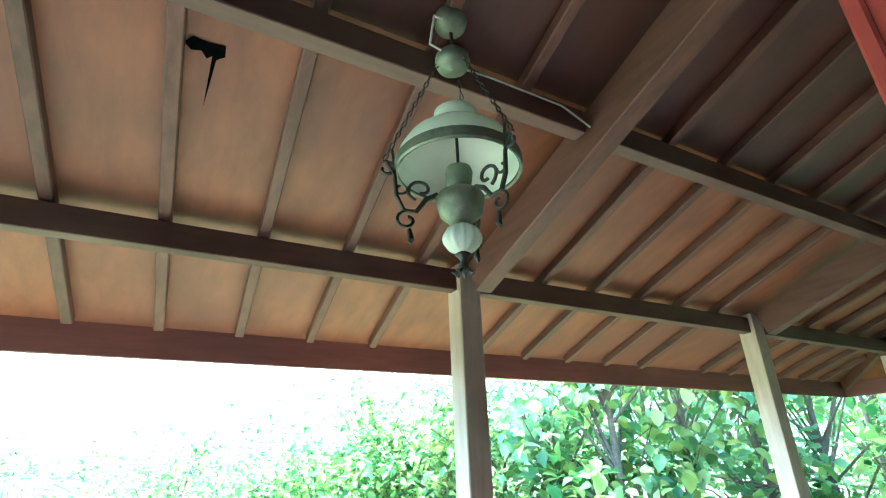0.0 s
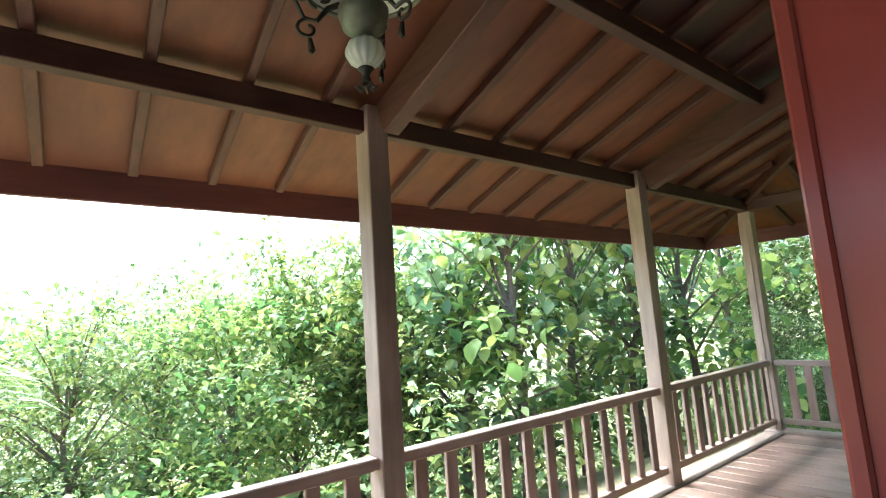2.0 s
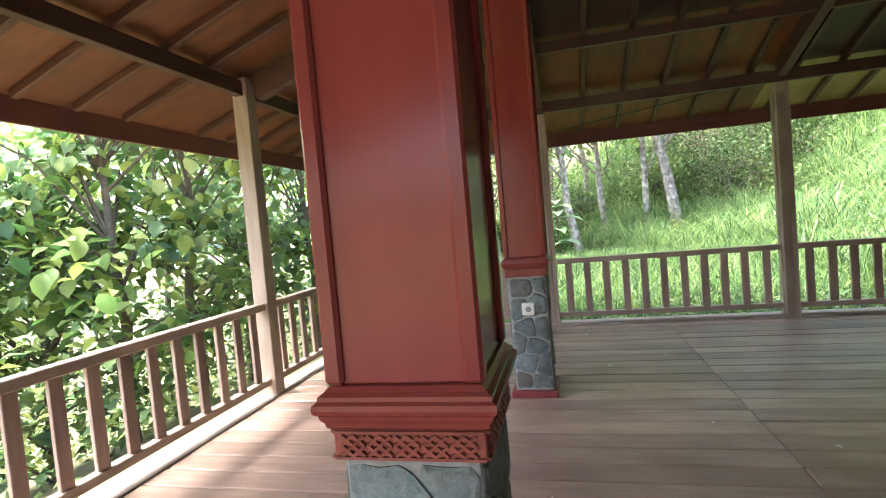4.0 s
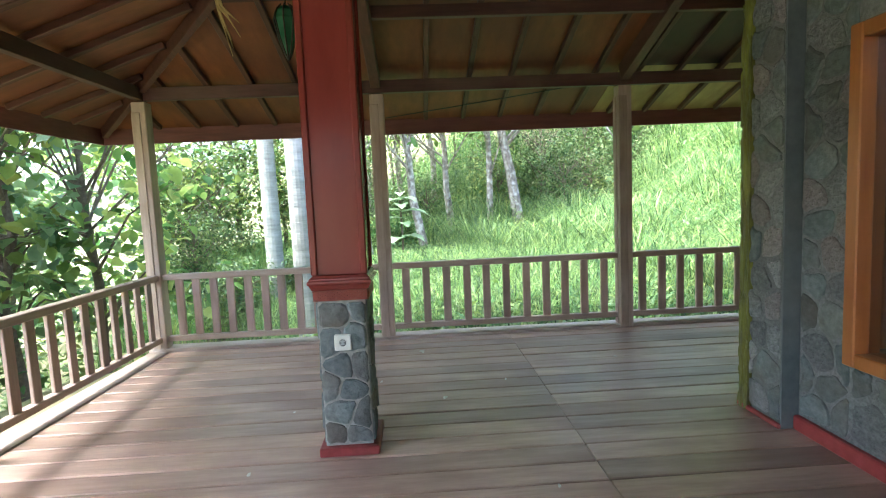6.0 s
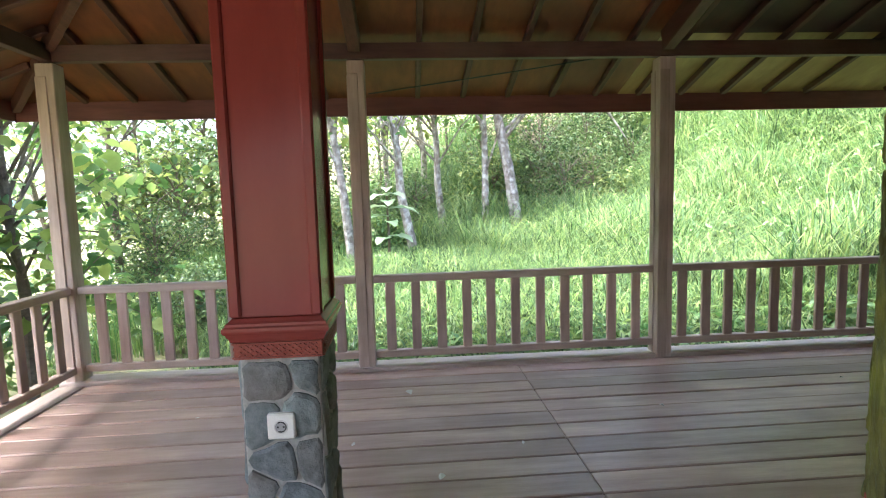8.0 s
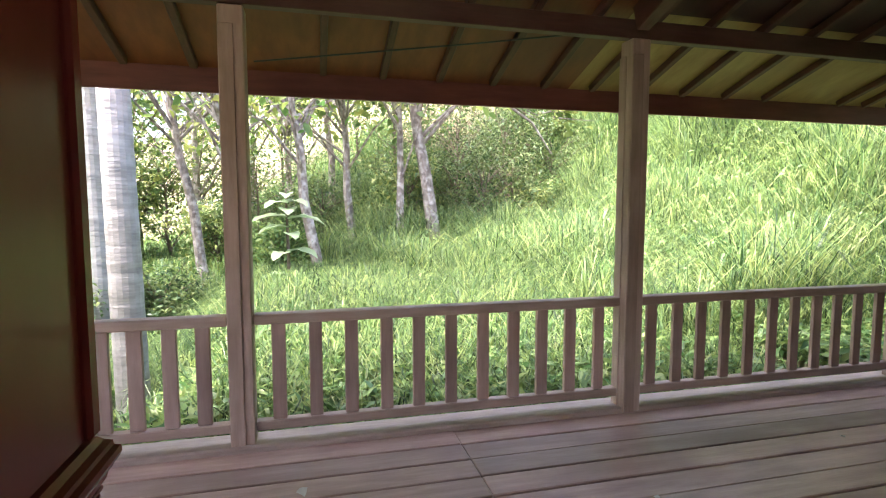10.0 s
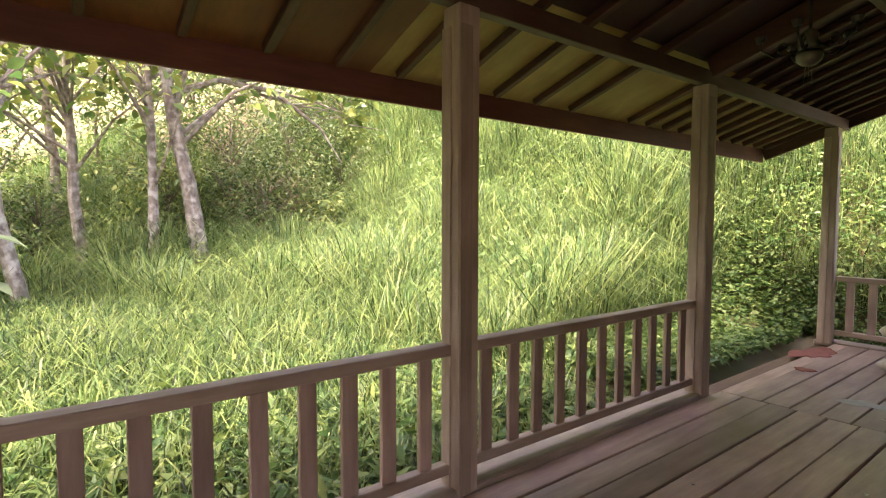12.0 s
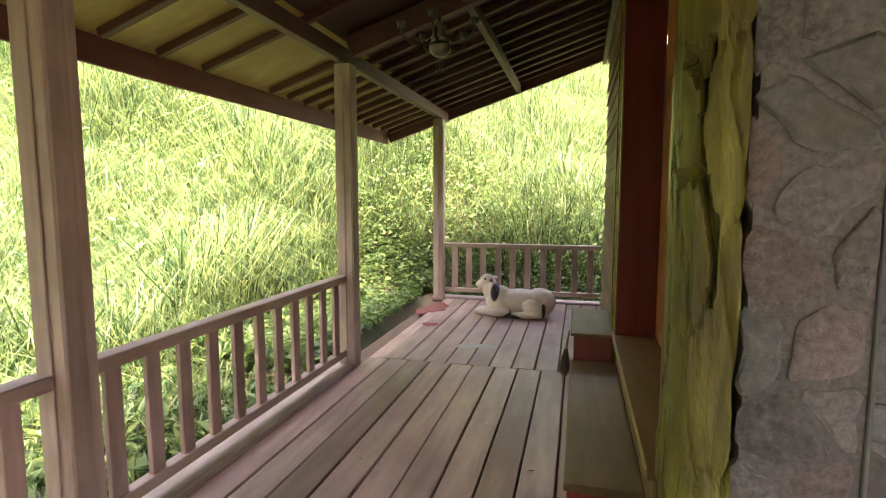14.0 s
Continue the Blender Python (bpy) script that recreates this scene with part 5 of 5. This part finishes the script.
# low bushes under them, as one mass
rng = np.random.default_rng(9)
n = 30000
az, dd = np.radians(rng.uniform(-25, 78, n)), rng.uniform(6.2, 24, n) ** 1.0
bx, by = 0.4 + dd * np.sin(az), 0.1 + dd * np.cos(az)
keep = by > 4.6
bx, by = bx[keep], by[keep]
lump = np.array([noise.noise((float(a) * 0.6, float(b) * 0.6, 0.3)) for a, b in zip(bx[::1], by[::1])])
bz = land(bx, by) + rng.uniform(0.0, 1.0, len(bx)) * (1.5 + 1.5 * lump)
tagged(new("undergrowth", leaf_mesh("undergrowth", np.stack([bx, by, bz], -1), rng, 0.17, 0.26, M_bush, (-0.8, 0.6))), "dense green undergrowth on the slope below the veranda", "bushes", kind="stuff")

# palm with feathered fronds, close below the deck
px_, py_ = around(-12.5, 6.0)
pz_ = float(land(px_, py_))
palm = thing("small_palm", (px_, py_, pz_), "small palm with yellow green feathered fronds below the veranda", "palm")
crown_z = 1.30
part("trunk", tube([(px_, py_, pz_ - 0.1), (px_ + 0.02, py_, (pz_ + crown_z) / 2), (px_, py_, crown_z)], [0.10, 0.085, 0.07], 10), M_palm_bark, palm)
prng = np.random.default_rng(4)
for k in range(11):
    a = k * math.tau / 11 + prng.uniform(-0.2, 0.2)
    ln, rise = prng.uniform(1.2, 1.6), prng.uniform(0.2, 1.0)
    spine = [Vector((px_ + ln * u * math.cos(a), py_ + ln * u * math.sin(a), crown_z + rise * u * 1.6 - (0.9 + rise) * u * u)) for u in np.linspace(0, 1, 9)]
    frond = part("frond_rib", tube(spine, [0.014 - 0.0013 * i for i in range(9)], 5), M_frond, palm)
    pts, yaws = [], []
    for i in range(110):
        f = (i + 1) / 111 * 8
        j = min(7, int(f))
        p = spine[j].lerp(spine[j + 1], f - j)
        pts.append(p)
        yaws.append(a + (1 if i % 2 else -1) * 0.75)
    link_under(new("frond_blade", leaf_mesh("frond_blade", np.array(pts), prng, 0.42, 0.03, M_frond, (-0.5, 0.1), np.array(yaws), 0.2)), frond)
fp = np.array([[px_ + 0.35, py_ - 0.1, crown_z - 0.35]]) + prng.normal(0, 0.10, (200, 3))
M_yellow = mat("yellow blossom", (0.6, 0.38, 0.02), (0.75, 0.52, 0.05), rough=0.7, scale=6, bump=0, vary=0.2, island=True)
link_under(new("blossom", leaf_mesh("blossom", fp, prng, 0.05, 0.5, M_yellow, (-1, 1))), palm)

# east: pale trunks in the grass, two ringed palm trunks
trunks = [(14.4, -1.78, 0.085, 0.3, 0.0), (14.2, -2.50, 0.135, -0.3, 0.9), (15.2, -0.89, 0.095, 0.05, 0.2), (13.6, -0.22, 0.10, -0.3, 0.8), (13.0, 1.01, 0.095, 0.0, 0.6), (13.5, 1.70, 0.09, 0.4, 0.9), (17.5, 0.5, 0.09, 0.1, 0.1), (18.5, -0.6, 0.10, -0.2, 0.2), (17.0, 2.5, 0.10, 0.2, 0.1), (19.5, 1.6, 0.10, 0.0, 0.0)]
for k, (tx, ty, tr, lx, ly) in enumerate(trunks):
    tree("pale_tree", tx, ty, 6.5, 2.2, tr, M_leaf if k % 2 else M_leaf_yellow, 300 + k, "slender tree with pale spotted bark standing in tall grass", 0.18, 0.3, 750, crown_from=0.5, lean=(lx, ly), clumps=24, bark=M_bark, wobble=0.03, broad=True)
for tx, ty, r in ((9.55, 1.73, 0.155), (12.1, 2.85, 0.17)):
    z = float(land(tx, ty))
    t = thing("royal_palm", (tx, ty, z), "tall palm with a smooth pale ringed trunk", "palm")
    bm = bmesh.new()
    pts = [(tx - 0.10 * u, ty + 0.10 * u, z - 0.1 + 9 * u) for u in np.linspace(0, 1, 90)]
    tube(pts, [r * (1.0 - 0.25 * u) * (1.0, 1.03, 1.012)[i % 3] for i, u in enumerate(np.linspace(0, 1, 90))], 18, bm)
    part("trunk", bm, M_palm_bark, t)
    pts, yaws = [], []
    for k in range(9):
        a = k * math.tau / 9
        for i in range(70):
            u = (i + 1) / 70
            pts.append((tx - 0.1 + 2.4 * u * math.cos(a), ty + 0.1 + 2.4 * u * math.sin(a), z + 8.9 + 1.6 * u - 2.2 * u * u))
            yaws.append(a + (0.8 if i % 2 else -0.8))
    link_under(new("crown", leaf_mesh("crown", np.array(pts), prng, 0.7, 0.03, M_frond, (-0.6, 0.0), np.array(yaws), 0.2)), t)

# a bare limb of the thick pale tree, with a few leaf tufts
limb = thing("tree_limb", (14.0, -2.2, 2.9), "long grey leaning branch with sparse broad leaf tufts", "branch")
lz = float(land(14.2, -2.50)) + 0.35
bm = bmesh.new()
tube([(14.07, -2.15, lz + 2.9), (14.00, -2.75, lz + 3.15), (13.80, -3.55, lz + 3.05), (13.70, -4.35, lz + 2.5), (13.65, -4.75, lz + 1.9)], [0.06, 0.05, 0.04, 0.025, 0.01], 7, bm)
tube([(14.00, -2.75, lz + 3.15), (13.70, -3.75, lz + 3.25), (13.40, -4.95, lz + 3.15)], [0.035, 0.025, 0.01], 6, bm)
tube([(13.80, -3.55, lz + 3.05), (13.90, -4.35, lz + 3.0), (13.80, -5.15, lz + 2.75)], [0.025, 0.018, 0.008], 6, bm)
tw = random.Random(12)
for k in range(14):
    f = tw.uniform(0.1, 1.0)
    p = Vector((14.0, -2.75, lz + 3.15)).lerp(Vector((13.6, -4.9, lz + 2.6)), f)
    q1 = p + Vector((tw.uniform(-0.2, 0.2), tw.uniform(-0.5, -0.15), tw.uniform(-0.15, 0.25)))
    tube([p, q1, q1 + Vector((tw.uniform(-0.2, 0.2), tw.uniform(-0.5, -0.1), tw.uniform(-0.35, 0.15)))], [0.016, 0.011, 0.004], 5, bm)
part("branch", bm, M_bark, limb)
lr = np.random.default_rng(77)
pts = np.concatenate([np.array(c)[None] + lr.normal(0, 0.16, (45, 3)) for c in ((13.40, -4.95, lz + 3.2), (13.80, -5.15, lz + 2.8), (13.65, -4.15, lz + 3.25), (13.80, -3.35, lz + 3.4), (13.50, -4.75, lz + 3.5), (13.90, -2.75, lz + 3.6))])
link_under(new("foliage", leaf_mesh("foliage", pts, lr, 0.20, 0.32, M_leaf_yellow, (-0.8, 0.5), broad=True)), limb)["kind"] = "stuff"

# plant with a few very large pale leaves
bx0, by0 = 12.2, 0.33
bz0 = float(land(bx0, by0))
big = thing("large_leaf_plant", (bx0, by0, bz0), "young plant with very large pale green leaves", "plant")
part("stem", tube([(bx0, by0, bz0 - 0.05), (bx0 + 0.02, by0, bz0 + 1.0), (bx0, by0 + 0.02, bz0 + 1.95)], [0.03, 0.025, 0.015], 7), M_twig, big)
M_big = mat("large pale leaf", (0.26, 0.36, 0.20), (0.36, 0.46, 0.28), rough=0.4, scale=4, bump=0.1, vary=0.15, through_light=0.45)
for k, (hz, yw, ln) in enumerate(((0.62, 1.75, 0.42), (0.60, 4.5, 0.46), (0.95, 2.6, 0.40), (0.98, 4.2, 0.50), (1.25, 3.5, 0.36), (1.35, 1.9, 0.44), (1.48, 4.6, 0.58), (1.50, 1.5, 0.60), (1.62, 3.2, 0.40), (1.72, 2.3, 0.42), (1.74, 4.0, 0.40), (1.85, 3.1, 0.30))):
    bm = bmesh.new()
    rows = []
    for i in range(9):
        u = i / 8
        w = ln * 0.34 * math.sin(math.pi * min(1, 0.06 + u * 0.94)) ** 0.7
        c = Vector((bx0 + math.cos(yw) * ln * u, by0 + math.sin(yw) * ln * u, bz0 + hz + 0.30 * ln * u - 0.48 * ln * u * u))
        sd = Vector((-math.sin(yw), math.cos(yw), 0))
        rows.append([bm.verts.new(c - sd * w + Vector((0, 0, 0.22 * w + 0.012 * math.sin(i * 2.1)))), bm.verts.new(c), bm.verts.new(c + sd * w + Vector((0, 0, 0.22 * w + 0.012 * math.cos(i * 2.1))))])
    for a, b in zip(rows, rows[1:]):
        for i in range(2):
            bm.faces.new((a[i], a[i + 1], b[i + 1], b[i]))
    part("leaf", bm, M_big, big, smooth=True)

# leafy weeds among the hill grass
hw = np.random.default_rng(55)
hx_, hy_ = hw.uniform(8.6, 18, 26000), hw.uniform(-15, 0.5, 26000)
ok = 0.55 * (hx_ - 8.6) + 0.83 * (-hy_ - 5.6) > -1.0
hx_, hy_ = hx_[ok], hy_[ok]
hz_ = land(hx_, hy_) + hw.uniform(0.3, 1.05, len(hx_))
tagged(new("hill_weeds", leaf_mesh("hill_weeds", np.stack([hx_, hy_, hz_], -1), hw, 0.10, 0.16, M_weed, (-0.7, 0.9))), "leafy weeds among the tall hillside grass", "weeds", kind="stuff")

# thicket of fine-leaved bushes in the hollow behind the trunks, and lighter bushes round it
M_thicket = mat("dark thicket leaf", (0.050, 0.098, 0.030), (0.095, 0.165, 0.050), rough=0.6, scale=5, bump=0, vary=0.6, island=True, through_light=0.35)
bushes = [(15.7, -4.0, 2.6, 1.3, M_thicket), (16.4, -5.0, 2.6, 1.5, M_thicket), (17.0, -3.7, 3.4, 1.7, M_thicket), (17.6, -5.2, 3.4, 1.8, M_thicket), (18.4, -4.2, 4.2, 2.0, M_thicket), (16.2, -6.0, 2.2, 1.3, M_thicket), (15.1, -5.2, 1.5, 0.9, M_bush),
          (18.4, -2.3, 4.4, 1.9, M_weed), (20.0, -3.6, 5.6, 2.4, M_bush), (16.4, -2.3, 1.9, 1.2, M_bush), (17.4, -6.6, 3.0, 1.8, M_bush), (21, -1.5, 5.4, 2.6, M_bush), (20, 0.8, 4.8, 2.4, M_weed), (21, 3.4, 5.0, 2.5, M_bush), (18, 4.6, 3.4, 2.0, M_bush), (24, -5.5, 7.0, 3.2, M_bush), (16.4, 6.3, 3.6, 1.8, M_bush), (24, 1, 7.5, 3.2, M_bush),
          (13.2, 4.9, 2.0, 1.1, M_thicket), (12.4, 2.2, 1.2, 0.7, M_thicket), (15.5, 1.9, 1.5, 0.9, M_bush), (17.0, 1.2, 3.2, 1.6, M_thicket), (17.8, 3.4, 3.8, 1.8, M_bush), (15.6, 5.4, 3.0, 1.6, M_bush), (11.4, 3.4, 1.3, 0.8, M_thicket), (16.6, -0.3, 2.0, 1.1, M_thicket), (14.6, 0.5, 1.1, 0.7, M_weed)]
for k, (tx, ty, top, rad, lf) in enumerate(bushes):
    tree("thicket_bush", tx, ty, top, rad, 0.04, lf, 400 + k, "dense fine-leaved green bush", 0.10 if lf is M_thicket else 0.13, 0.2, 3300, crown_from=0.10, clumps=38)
# dry brown stems in the thicket's opening
bm = bmesh.new()
tw = random.Random(31)
for k in range(110):
    p = Vector((tw.uniform(14.7, 15.6), tw.uniform(-5.1, -3.9), 0))
    p.z = float(land(p.x, p.y))
    lean = Vector((tw.uniform(-0.5, 0.3), tw.uniform(-0.8, 0.8), tw.uniform(0.5, 1.3)))
    tube([p, p + 0.5 * lean + Vector((0, 0, 0.12)), p + lean], [0.008, 0.006, 0.003], 4, bm)
solid("dry_stems", bm, M_straw, "tangle of dry brown stems under the bushes", "dry stems", "stuff")

# tall grass on the hillside and by the deck
rng = np.random.default_rng(21)


def scatter(n, x0, x1, y0, y1):
    x, y = rng.uniform(x0, x1, n), rng.uniform(y0, y1, n)
    clear = (x > 7.30) | (y < -8.0)
    x, y = x[clear], y[clear]
    return x, y, np.stack([x, y, land(x, y) - 0.02], -1)


gx1, gy1, at = scatter(85000, 7.3, 13.5, -9.0, 2.9)
sel = (gx1 - 7.2) * 0.6 + np.maximum(0, -gy1 - 8) > rng.uniform(0.0, 0.9, len(gx1))
sel &= ~((gx1 < 8.3) & (gy1 < -4.6))
sel &= ~((gy1 > 0.75) & (gx1 < 9.9) & (rng.uniform(0, 1, len(gx1)) > 0.2))
tagged(new("tall_grass", blade_mesh("tall_grass", at[sel], rng, 0.26 + 0.46 * np.clip((gx1[sel] - 7.3) / 3.0, 0, 1), 0.0068, M_grass, 0.95)), "tall bright green grass beside the veranda", "grass", kind="stuff")


def clumped(x, y, lo, hi):
    """A height that rises and falls from clump to clump."""
    f = 0.5 + 0.25 * np.sin(2.3 * x + 1.7 * np.sin(1.1 * y)) + 0.25 * np.sin(3.1 * y + 1.3 * np.sin(1.9 * x))
    return lo + (hi - lo) * f


gx2, gy2, at = scatter(165000, 8.5, 20, -15.5, 1.5)
sel = (0.55 * (gx2 - 8.6) + 0.83 * (-gy2 - 5.6) > -1.5) & (((gx2 - 17.0) / 2.6) ** 2 + ((gy2 + 4.7) / 1.5) ** 2 > 1)
tagged(new("hill_grass", blade_mesh("hill_grass", at[sel], rng, clumped(gx2[sel], gy2[sel], 0.55, 1.35), 0.0062, M_grass, 1.0)), "tall arching yellow green grass on the hillside", "grass", kind="stuff")
gx3, gy3, at = scatter(42000, 0, 10, -16.5, -8.6)
tagged(new("hill_grass", blade_mesh("hill_grass", at, rng, clumped(gx3, gy3, 0.55, 1.25), 0.0066, M_grass, 1.0)), "tall arching yellow green grass on the hillside", "grass", kind="stuff")
gx4, gy4, at = scatter(26000, 11, 24, -3, 6)
tagged(new("shade_grass", blade_mesh("shade_grass", at, rng, 0.6, 0.010, M_weed)), "green grass in the shade of the trees", "grass", kind="stuff")
wx, wy = rng.uniform(7.25, 10.5, 16000), rng.uniform(-4.6, 1.3, 16000)
wz = land(wx, wy) + rng.uniform(0.02, 0.30, 16000) * (0.6 + 0.4 * np.clip(wx - 7.3, 0, 2))
tagged(new("rail_weeds", leaf_mesh("rail_weeds", np.stack([wx, wy, wz], -1), rng, 0.15, 0.16, M_weed, (-0.5, 0.9))), "leafy green weeds among the grass by the railing", "weeds", kind="stuff")
n = 34000
x, y = np.concatenate([rng.uniform(7.10, 9.0, n // 2), rng.uniform(3.5, 8.5, n // 2)]), np.concatenate([rng.uniform(-8.6, -4.3, n // 2), rng.uniform(-9.8, -7.8, n // 2)])
zz = land(x, y) + rng.uniform(0.01, 0.26, n) * np.clip(np.where(y < -7.8, 2.2 * np.clip(-7.6 - y, 0, 1.4), 0.5 * (x - 6.9)), 0.3, 3.0)
tagged(new("low_weeds", leaf_mesh("low_weeds", np.stack([x, y, zz], -1), rng, 0.075, 0.30, M_weed, (-0.6, 0.7))), "low broad-leaved green weeds at the deck's end", "weeds", kind="stuff")

# ---- litter and marks on the deck ----
rl = random.Random(8)


def patch_on_floor(name, cx, cy, rx, ry, material, label, category, h=0.006, seed=0):
    q = random.Random(seed)
    bm = bmesh.new()
    n = 60
    ph = [q.uniform(0, math.tau) for _ in range(4)]
    rim = []
    for k in range(n):
        a = k * math.tau / n
        f = 1 + 0.22 * math.sin(2 * a + ph[0]) + 0.16 * math.sin(3 * a + ph[1]) + 0.10 * math.sin(7 * a + ph[2]) + q.uniform(-0.09, 0.09)
        rim.append((cx + rx * f * math.cos(a), cy + ry * f * math.sin(a)))
    lo = [bm.verts.new((u, v, 0.001)) for u, v in rim]
    hi = [bm.verts.new((cx + (u - cx) * 0.93, cy + (v - cy) * 0.93, h)) for u, v in rim]
    bm.faces.new(hi)
    for k in range(n):
        bm.faces.new((lo[k], lo[(k + 1) % n], hi[(k + 1) % n], hi[k]))
    return solid(name, bm, material, label, category)


patch_on_floor("paint_spill", 6.02, -5.35, 0.16, 0.10, M_paint_spill, "dried pale paint spill on the deck boards", "spill", 0.003, 1)
patch_on_floor("dust_patch", 6.84, -6.85, 0.16, 0.30, M_red_dust, "patch of red brick dust on the deck", "dust", 0.008, 2)
patch_on_floor("dust_patch", 6.66, -6.05, 0.07, 0.08, M_red_dust, "small patch of red brick dust on the deck", "dust", 0.008, 3)
for cx, cy, s in ((6.35, 0.03, 0.05), (5.2, -0.12, 0.035), (5.9, -1.6, 0.03), (4.1, 1.5, 0.03), (5.3, -3.2, 0.02), (5.45, -4.0, 0.02), (5.62, -3.7, 0.02), (5.85, -5.05, 0.03), (5.72, -5.5, 0.035), (5.4, -4.6, 0.018), (6.2, -3.1, 0.02), (4.3, 0.95, 0.022), (3.6, 1.15, 0.03), (3.1, 0.3, 0.02), (5.1, 0.9, 0.02), (5.6, 0.35, 0.025), (5.5, -0.6, 0.02), (4.0, -0.6, 0.018), (3.7, -1.1, 0.025), (6.1, 1.4, 0.02)):
    bm = bmesh.new()
    q = random.Random(round(cx * 100))
    rim = [(cx + s * (0.5 + 0.5 * q.random()) * math.cos(a), cy + 0.6 * s * (0.5 + 0.5 * q.random()) * math.sin(a)) for a in [k * math.tau / 7 for k in range(7)]]
    top = [bm.verts.new((u, v, 0.004 + 0.012 * q.random())) for u, v in rim]
    mid = bm.verts.new((cx, cy, 0.006))
    for k in range(7):
        bm.faces.new((top[k], top[(k + 1) % 7], mid))
    solid("paper_scrap", bm, M_paper, "small pale crumpled scrap lying on the deck", "litter")

# ---- floor planks, last ----
W = 0.188
rows = ((2.53, -0.86), (-0.861, -4.80), (-4.803, -7.53))
plank_mesh = {}
x = 6.68 - W * 59
k = 0
pr = random.Random(17)
while x < 6.84:
    for j, (ya, yb) in enumerate(rows):
        ln = ya - yb - 0.001
        wide = W - 0.011 if x + W < 6.86 else 6.853 - x
        key = (round(ln, 3), round(wide, 3))
        if key not in plank_mesh:
            plank_mesh[key] = mesh_of("plank", box(0, wide, -ln, 0, -0.036, 0, 0.005), M_plank)
        if x + wide < HX - 0.22 and yb < HY - 0.3:
            if j == 2 or ya < HY:
                continue
        ob = new("plank", plank_mesh[key])
        ob.location = (x + (0.055 if j == 2 and x + wide < 6.7 else 0) + pr.uniform(-0.002, 0.002), ya, pr.uniform(-0.004, 0.0015))
        ob.parent = floor
        ob.matrix_parent_inverse = Matrix.Translation(floor.location).inverted()
    x += W
    k += 1
